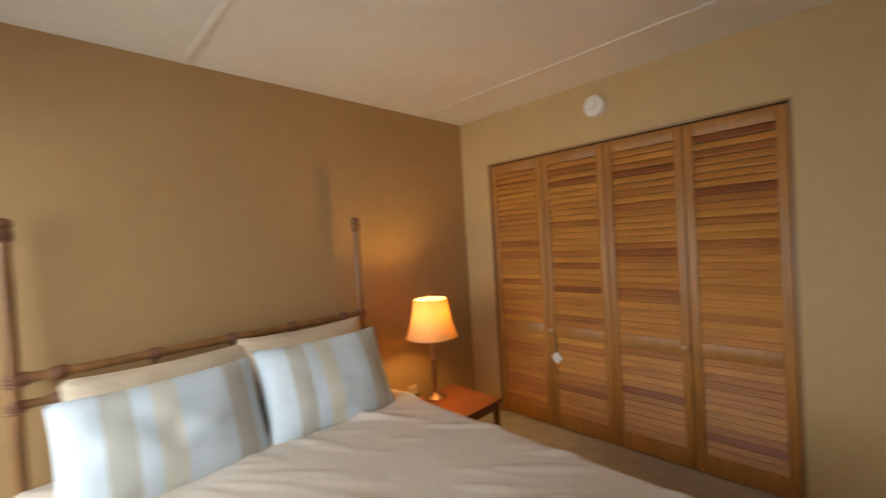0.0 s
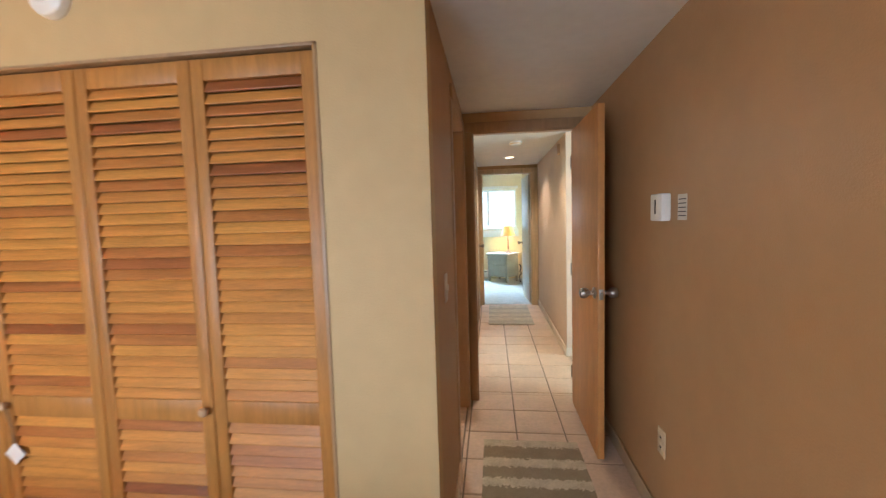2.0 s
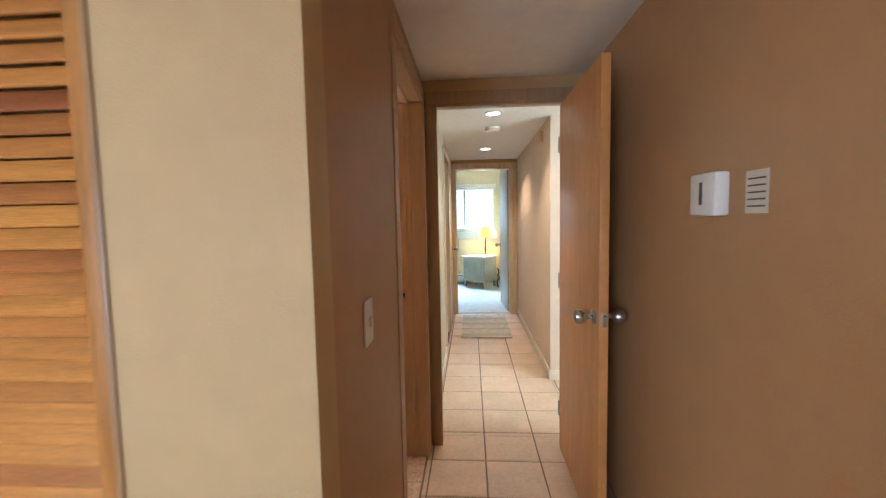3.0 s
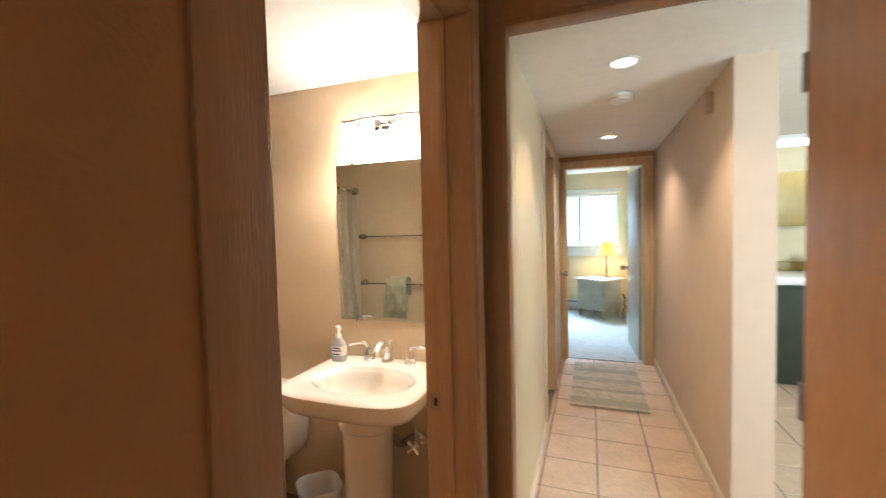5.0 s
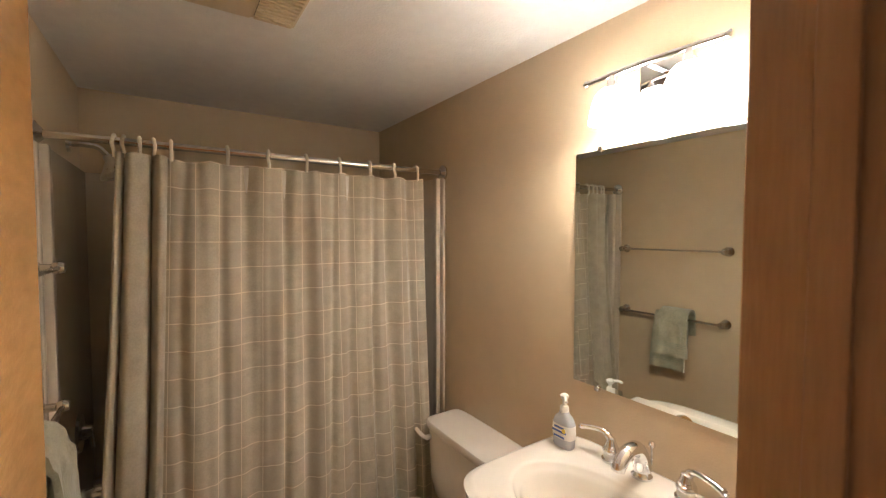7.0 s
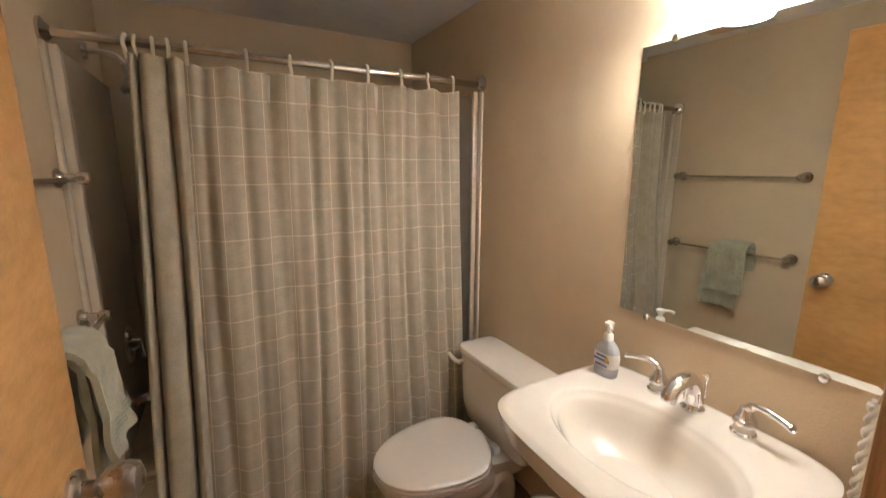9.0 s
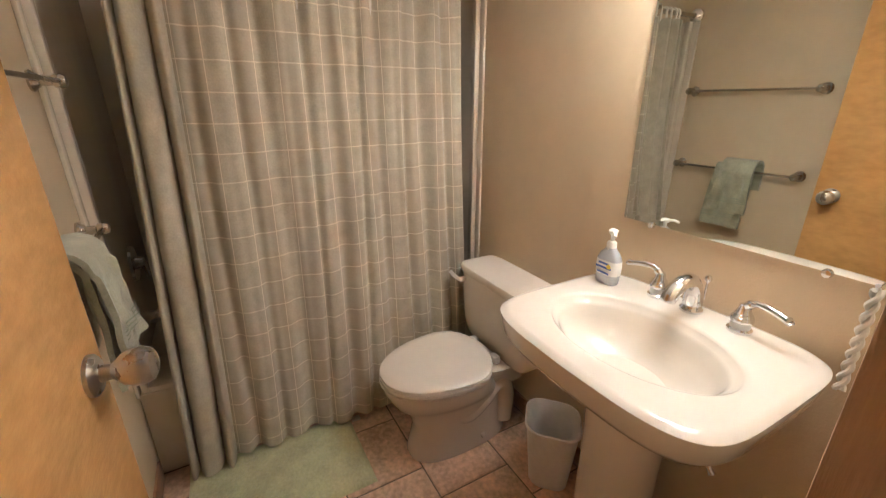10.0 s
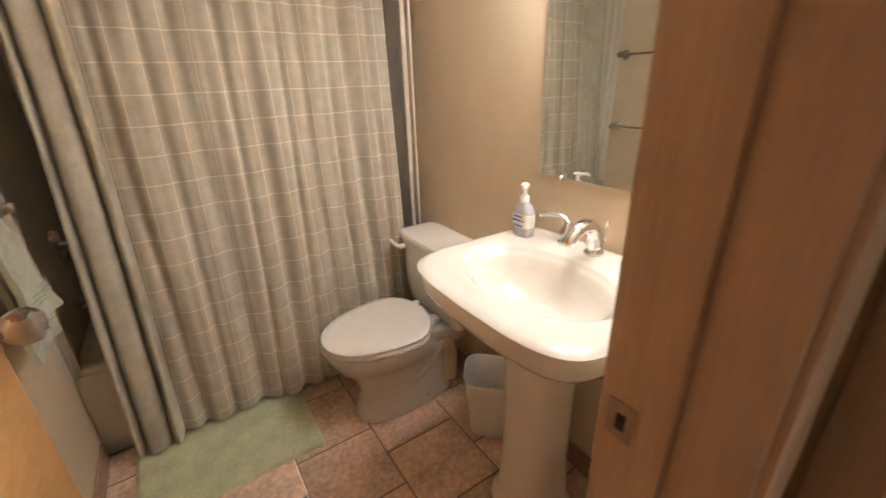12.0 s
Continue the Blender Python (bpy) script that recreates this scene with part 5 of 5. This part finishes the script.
def spread_faucet():
    f = thing("faucet", (SX, 4.665, fz), "chrome basin spout with lift rod", "faucet")
    part("base", lathe([(0, 0), (0.027, 0), (0.027, 0.006), (0.022, 0.012), (0.020, 0.03)], (SX, 4.668, fz), (0, 0, 1), 24, None, (False, True)), CHROME, f)
    part("spout", tube(curve([(SX, 4.668, fz + 0.02), (SX, 4.664, fz + 0.055), (SX, 4.64, fz + 0.085), (SX, 4.60, fz + 0.088), (SX, 4.565, fz + 0.066), (SX, 4.558, fz + 0.05)]), [0.0235 - 0.00035 * i for i in range(8)] + [0.0205 - 0.00012 * i for i in range(33)], 16), CHROME, f)
    part("lift_rod", lathe([(0.003, 0), (0.003, 0.045), (0.008, 0.05), (0.009, 0.057), (0.005, 0.064), (0, 0.065)], (SX + 0.012, 4.693, fz + 0.03), (0, 0, 1), 12, None, (False, False)), CHROME, f)
    for i, (x, d) in enumerate(((-0.436, -1), (-0.230, 1))):
        h = part("handle_base", lathe([(0, 0), (0.026, 0), (0.026, 0.006), (0.021, 0.010)], (x, 4.668, fz), (0, 0, 1), 24, None, (False, True)), CHROME, f, "chrome tap base")
        part("collar", lathe([(0.0205, 0.010), (0.021, 0.024), (0.019, 0.027)], (x, 4.668, fz), (0, 0, 1), 24), PLASTIC, h, "white collar")
        part("dome", lathe([(0.024, 0.027), (0.024, 0.033), (0.022, 0.038), (0.0205, 0.0385), (0.019, 0.045), (0.0175, 0.0455), (0.013, 0.056), (0.0115, 0.066), (0.0, 0.071)], (x, 4.668, fz), (0, 0, 1), 24, None, (True, False)), CHROME, h)
        part("lever", tube(curve([(x, 4.668, fz + 0.06), (x + d * 0.02, 4.664, fz + 0.078), (x + d * 0.05, 4.658, fz + 0.079), (x + d * 0.085, 4.652, fz + 0.072), (x + d * 0.09, 4.651, fz + 0.072)]), [0.0105] * 6 + [0.0078] * 18 + [0.009] * 7 + [0.0102, 0.005], 12), CHROME, h)


spread_faucet()

# soap bottle
sb = thing("soap_bottle", (-0.565, 4.62, fz), "clear pump soap bottle with blue label", "soap bottle")
bx, by = -0.565, 4.62
part("body", loft([ring(bx, by, fz + z, rx, ry, 28, 3) for z, rx, ry in ((0.0, 0.030, 0.018), (0.004, 0.033, 0.021), (0.02, 0.034, 0.021), (0.05, 0.036, 0.022), (0.075, 0.035, 0.021), (0.092, 0.027, 0.018), (0.102, 0.016, 0.013), (0.108, 0.013, 0.013))]), SOAP, sb)
part("label", loft([ring(bx, by, fz + z, rx + 0.0006, ry + 0.0006, 28, 3) for z, rx, ry in ((0.03, 0.0347, 0.0214), (0.05, 0.036, 0.022), (0.072, 0.0352, 0.0212))], (False, False)), PLASTIC, sb, "white printed band")
for z, w in ((0.036, 0.02), (0.052, 0.026), (0.064, 0.018)):
    part("bar_of_print", box((bx - w, by - 0.0236, fz + z - 0.003), (bx + w, by - 0.0229, fz + z + 0.003)), SOAP_BLUE, sb)
part("dot", lathe([(0, 0), (0.007, 0), (0.007, 0.001), (0, 0.001)], (bx + 0.018, by - 0.0236, fz + 0.058), (0, -1, 0), 14, None, (False, False)), YELLOW, sb)
pm = part("pump", lathe([(0.0135, 0.104), (0.0135, 0.122), (0.011, 0.126), (0.0055, 0.128), (0.0055, 0.145), (0.011, 0.149), (0.013, 0.158), (0.008, 0.162), (0, 0.162)], (bx, by, fz), (0, 0, 1), 18, None, (True, False)), PLASTIC, sb, "white pump")
part("nozzle", tube([(bx, by, fz + 0.156), (bx + 0.02, by - 0.018, fz + 0.157), (bx + 0.028, by - 0.026, fz + 0.151)], 0.0045, 10), PLASTIC, pm)

# toilet
TXC = -1.04
tl = thing("toilet", (TXC, 4.4, 0), "bone ceramic toilet with closed lid", "toilet")
RY = 4.36
part("bowl", loft([ring(TXC, 4.40, 0.0, 0.105, 0.225, 48, 2.6), ring(TXC, 4.40, 0.015, 0.107, 0.228, 48, 2.6), ring(TXC, 4.40, 0.05, 0.100, 0.218, 48, 2.6), ring(TXC, 4.41, 0.14, 0.095, 0.20, 48, 2.4, 0.05),
                   ring(TXC, 4.40, 0.22, 0.105, 0.20, 48, 2.3, 0.15), ring(TXC, 4.38, 0.27, 0.14, 0.19, 48, 2.2, 0.38), ring(TXC, 4.37, 0.315, 0.172, 0.17, 48, 2.1, 0.62), ring(TXC, 4.365, 0.35, 0.182, 0.155, 48, 2.1, 0.85), ring(TXC, 4.365, 0.372, 0.184, 0.15, 48, 2.1, 0.95), ring(TXC, 4.365, 0.376, 0.178, 0.145, 48, 2.1, 0.95)]), CERAMIC, tl)
part("deck", loft([ring(TXC, 4.585, z, rx, 0.125, 32, 4) for z, rx in ((0.25, 0.085), (0.30, 0.10), (0.345, 0.125), (0.365, 0.13))]), CERAMIC, tl)
part("trapway", tube(curve([(TXC + 0.045, 4.30, 0.21), (TXC + 0.062, 4.40, 0.16), (TXC + 0.062, 4.48, 0.20), (TXC + 0.065, 4.55, 0.27), (TXC + 0.06, 4.60, 0.20), (TXC + 0.055, 4.60, 0.06)]), 0.042, 14), CERAMIC, tl)
part("bolt_cap", lathe([(0, 0), (0.013, 0), (0.012, 0.01), (0.006, 0.016), (0, 0.017)], (TXC + 0.095, 4.47, 0.045), (0.8, 0, 0.6), 14, None, (False, False)), CERAMIC, tl)
part("seat", loft([ring(TXC, 4.37, z, rx, 0.145, 48, 2.15, fr) for z, rx, fr in ((0.377, 0.183, 0.98), (0.381, 0.188, 1.03), (0.391, 0.188, 1.03), (0.395, 0.184, 0.99))]), CERAMIC, tl)
part("lid", loft([ring(TXC, 4.37, z, rx, 0.145, 48, 2.15, fr, 0.012) for z, rx, fr in ((0.3965, 0.182, 0.98), (0.400, 0.187, 1.02), (0.410, 0.187, 1.02), (0.416, 0.180, 0.97), (0.419, 0.15, 0.75), (0.420, 0.08, 0.3))]), CERAMIC, tl)
for dx in (-0.075, 0.075):
    part("seat_hinge", box((TXC + dx - 0.02, 4.515, 0.372), (TXC + dx + 0.02, 4.545, 0.405), 0.006), PLASTIC, tl)
part("tank", loft([ring(TXC, 4.64, z, rx, ry, 48, 7) for z, rx, ry in ((0.37, 0.19, 0.075), (0.385, 0.205, 0.083), (0.45, 0.222, 0.09), (0.56, 0.230, 0.094), (0.665, 0.234, 0.096))]), CERAMIC, tl)
part("tank_lid", loft([ring(TXC, 4.638, z, rx, ry, 48, 7) for z, rx, ry in ((0.666, 0.238, 0.099), (0.672, 0.243, 0.101), (0.692, 0.243, 0.101), (0.699, 0.238, 0.097), (0.702, 0.225, 0.088))]), CERAMIC, tl)
part("flush_lever", tube(curve([(TXC - 0.19, 4.55, 0.635), (TXC - 0.19, 4.525, 0.636), (TXC - 0.215, 4.515, 0.642), (TXC - 0.255, 4.515, 0.650)]), [0.012] * 8 + [0.009] * 16 + [0.010], 12), CERAMIC, tl, "ceramic-coloured flush lever")

# pipes under the basin
pp = thing("drain_pipes", (-0.2, 4.7, 0.5), "chrome supply valve and pipe under the basin", "pipes")
part("valve", lathe([(0.03, 0), (0.028, 0.005), (0.012, 0.008), (0.012, 0.05), (0.018, 0.055), (0.018, 0.075), (0.012, 0.08)], (-0.215, BATH_N - 0.0005, 0.50), (0, -1, 0), 16), CHROME, pp)
for k in range(4):
    a = math.pi / 4 + k * math.pi / 2
    part("tap_handle_arm", tube([(-0.215, 4.648, 0.50), (-0.215 + 0.02 * math.cos(a), 4.644, 0.50 + 0.02 * math.sin(a)), (-0.215 + 0.034 * math.cos(a), 4.642, 0.50 + 0.034 * math.sin(a))], [0.008, 0.007, 0.010], 10), CHROME, pp)
part("trap", tube(curve([(-0.345, 4.60, 0.62), (-0.33, 4.66, 0.53), (-0.30, 4.69, 0.48), (-0.265, 4.70, 0.50), (-0.255, 4.739, 0.50)]), 0.017, 12), BRASS, pp)
part("hose", tube(curve([(-0.215, 4.68, 0.51), (-0.21, 4.665, 0.60), (-0.235, 4.66, 0.745)]), 0.006, 8), CHROME, pp)

# waste bin: a clover-like plan
wb = thing("waste_bin", (-0.69, 4.60, 0), "white fluted plastic waste bin", "waste bin")


def clover(z, r, n=64):
    return [(-0.69 + r * (1 + 0.075 * math.cos(4 * a)) * math.cos(a) * 1.0, 4.60 + r * (1 + 0.075 * math.cos(4 * a)) * math.sin(a) * 0.92, z) for a in [2 * math.pi * i / n for i in range(n)]]


part("body", loft([clover(0.001, 0.075), clover(0.01, 0.08), clover(0.13, 0.092), clover(0.255, 0.104), clover(0.265, 0.112), clover(0.272, 0.112), clover(0.274, 0.106), clover(0.255, 0.100), clover(0.02, 0.077), clover(0.012, 0.06)]), BIN, wb)

# bath mat
bmx = thing("bath_mat", (-1.17, 3.7, 0.0), "sage green bath mat on the tiles", "bath mat")


def matting(u, v):
    x, y = -1.385 + u * 0.405, 3.385 + v * 0.63
    e = min(u * 0.405, (1 - u) * 0.405, v * 0.63, (1 - v) * 0.63)
    return (x + noise.noise((v * 4, 0, 3)) * 0.004, y + noise.noise((u * 4, 5, 3)) * 0.004, 0.003 + 0.010 * min(1, e / 0.012) + noise.noise((u * 9, v * 12, 0)) * 0.003)


part("terry", sheet(matting, 60, 90, None, 0.0), MAT_GREEN, bmx)
cap = thing("paper_scrap", (-1.37, 4.04, 0.0), "small torn tag on the floor", "scrap")
part("scrap", box((-1.355, 4.02, 0.0005), (-1.325, 4.06, 0.006), 0.001), PAPER, cap)

# ceiling fan and heater unit
fn = thing("ceiling_fan_vent", (-0.93, 3.75, BATH_CEIL), "ivory plastic ceiling fan grille", "ceiling vent")
FX0, FX1, FY0, FY1 = -1.055, -0.815, 3.50, 3.95
part("frame", boxes(((FX0, FY0, BATH_CEIL - 0.022), (FX1, FY1, BATH_CEIL - 0.0005)), bevel=0.006), IVORY, fn)
part("centre_panel", box((FX0 + 0.015, FY0 + 0.125, BATH_CEIL - 0.032), (FX1 - 0.015, FY1 - 0.125, BATH_CEIL - 0.02), 0.004), IVORY, fn)
part("latch", box((-0.945, 3.715, BATH_CEIL - 0.034), (-0.925, 3.735, BATH_CEIL - 0.031), 0.001), BRASS, fn)
for y0, y1 in ((FY0 + 0.012, FY0 + 0.115), (FY1 - 0.115, FY1 - 0.012)):
    # dark sheet under the slats, painted as the shade between them
    g = part("grille_shade", box((FX0 + 0.015, y0, BATH_CEIL - 0.024), (FX1 - 0.015, y1, BATH_CEIL - 0.0215)), DARK, fn)
    for i in range(11):
        x = FX0 + 0.02 + i * (FX1 - FX0 - 0.04) / 10
        part("slat", box((x - 0.005, y0, BATH_CEIL - 0.030), (x + 0.005, y1, BATH_CEIL - 0.0235)), IVORY, g)

# braided cord hanging beside the mirror
rp = thing("braided_cord", (-0.028, 4.62, 0.87), "white braided cord hanging beside the basin", "cord")
part("hook", tube([(-0.028, BATH_N - 0.0005, 1.075), (-0.028, 4.66, 1.075), (-0.028, 4.605, 1.068), (-0.028, 4.592, 1.08)], 0.004, 8), CHROME, rp)
for k in range(2):
    part("strand", tube([(-0.028 + 0.005 * math.cos(z * 130 + k * math.pi), 4.60 + 0.005 * math.sin(z * 130 + k * math.pi), z) for z in [0.87 + 0.20 * i / 80 for i in range(81)]], 0.005, 7), PLASTIC, rp)

# ---- floor tiles, last ----
tile_meshes = {}


def tile(parent, x0, x1, y0, y1, material, z=0.0):
    w, d = round(x1 - x0, 3), round(y1 - y0, 3)
    key = (w, d, material.name)
    if key not in tile_meshes:
        e = 0.004
        bm = loft([[(-w / 2, -d / 2, -0.006), (w / 2, -d / 2, -0.006), (w / 2, d / 2, -0.006), (-w / 2, d / 2, -0.006)],
                   [(-w / 2, -d / 2, -0.003), (w / 2, -d / 2, -0.003), (w / 2, d / 2, -0.003), (-w / 2, d / 2, -0.003)],
                   [(-w / 2 + e, -d / 2 + e, 0), (w / 2 - e, -d / 2 + e, 0), (w / 2 - e, d / 2 - e, 0), (-w / 2 + e, d / 2 - e, 0)]])
        me = bpy.data.meshes.new("tile")
        bm.to_mesh(me)
        bm.free()
        me.materials.append(material)
        tile_meshes[key] = me
    o = new("tile", tile_meshes[key])
    o.parent = parent
    o.location = ((x0 + x1) / 2, (y0 + y1) / 2, z + random.uniform(-0.0006, 0.0006))


def tiled(parent, x0, x1, y0, y1, ox, oy, p, gap, material, running=False, most=300):
    j = math.floor((y0 - oy) / p)
    while oy + j * p < y1:
        sx = ox + (p / 2 if running and j % 2 else 0)
        i = math.floor((x0 - sx) / p)
        while sx + i * p < x1:
            a, b = max(x0, sx + i * p + gap / 2), min(x1, sx + (i + 1) * p - gap / 2)
            c, d = max(y0, oy + j * p + gap / 2), min(y1, oy + (j + 1) * p - gap / 2)
            if b - a > 0.02 and d - c > 0.02:
                tile(parent, a, b, c, d, material)
            i += 1
        j += 1


tiled(HALL_FLOOR, PASS + 0.001, EAST, NORTH + 0.032, HDY + 0.11, 0.557, 4.717, 0.311, 0.008, HALL_TILE)
tiled(HALL_FLOOR, PASS + 0.001, EAST, HDY + 0.11, FAR + 0.038, 0.557, 4.717, 0.311, 0.008, HALL_TILE)
tiled(HALL_FLOOR, EAST, 3.2, HDY + 0.11, KIT0, 0.557, 4.717, 0.311, 0.008, HALL_TILE)
tiled(HALL_FLOOR, EAST + 0.17, 3.2, KIT0, 7.47, 0.557, 4.717, 0.311, 0.008, HALL_TILE)
tiled(BATH_FLOOR, TUBX, BATH_E + 0.11, BATH_S, BATH_N - 0.01, -0.806, 4.195, 0.302, 0.006, BATH_TILE, True)
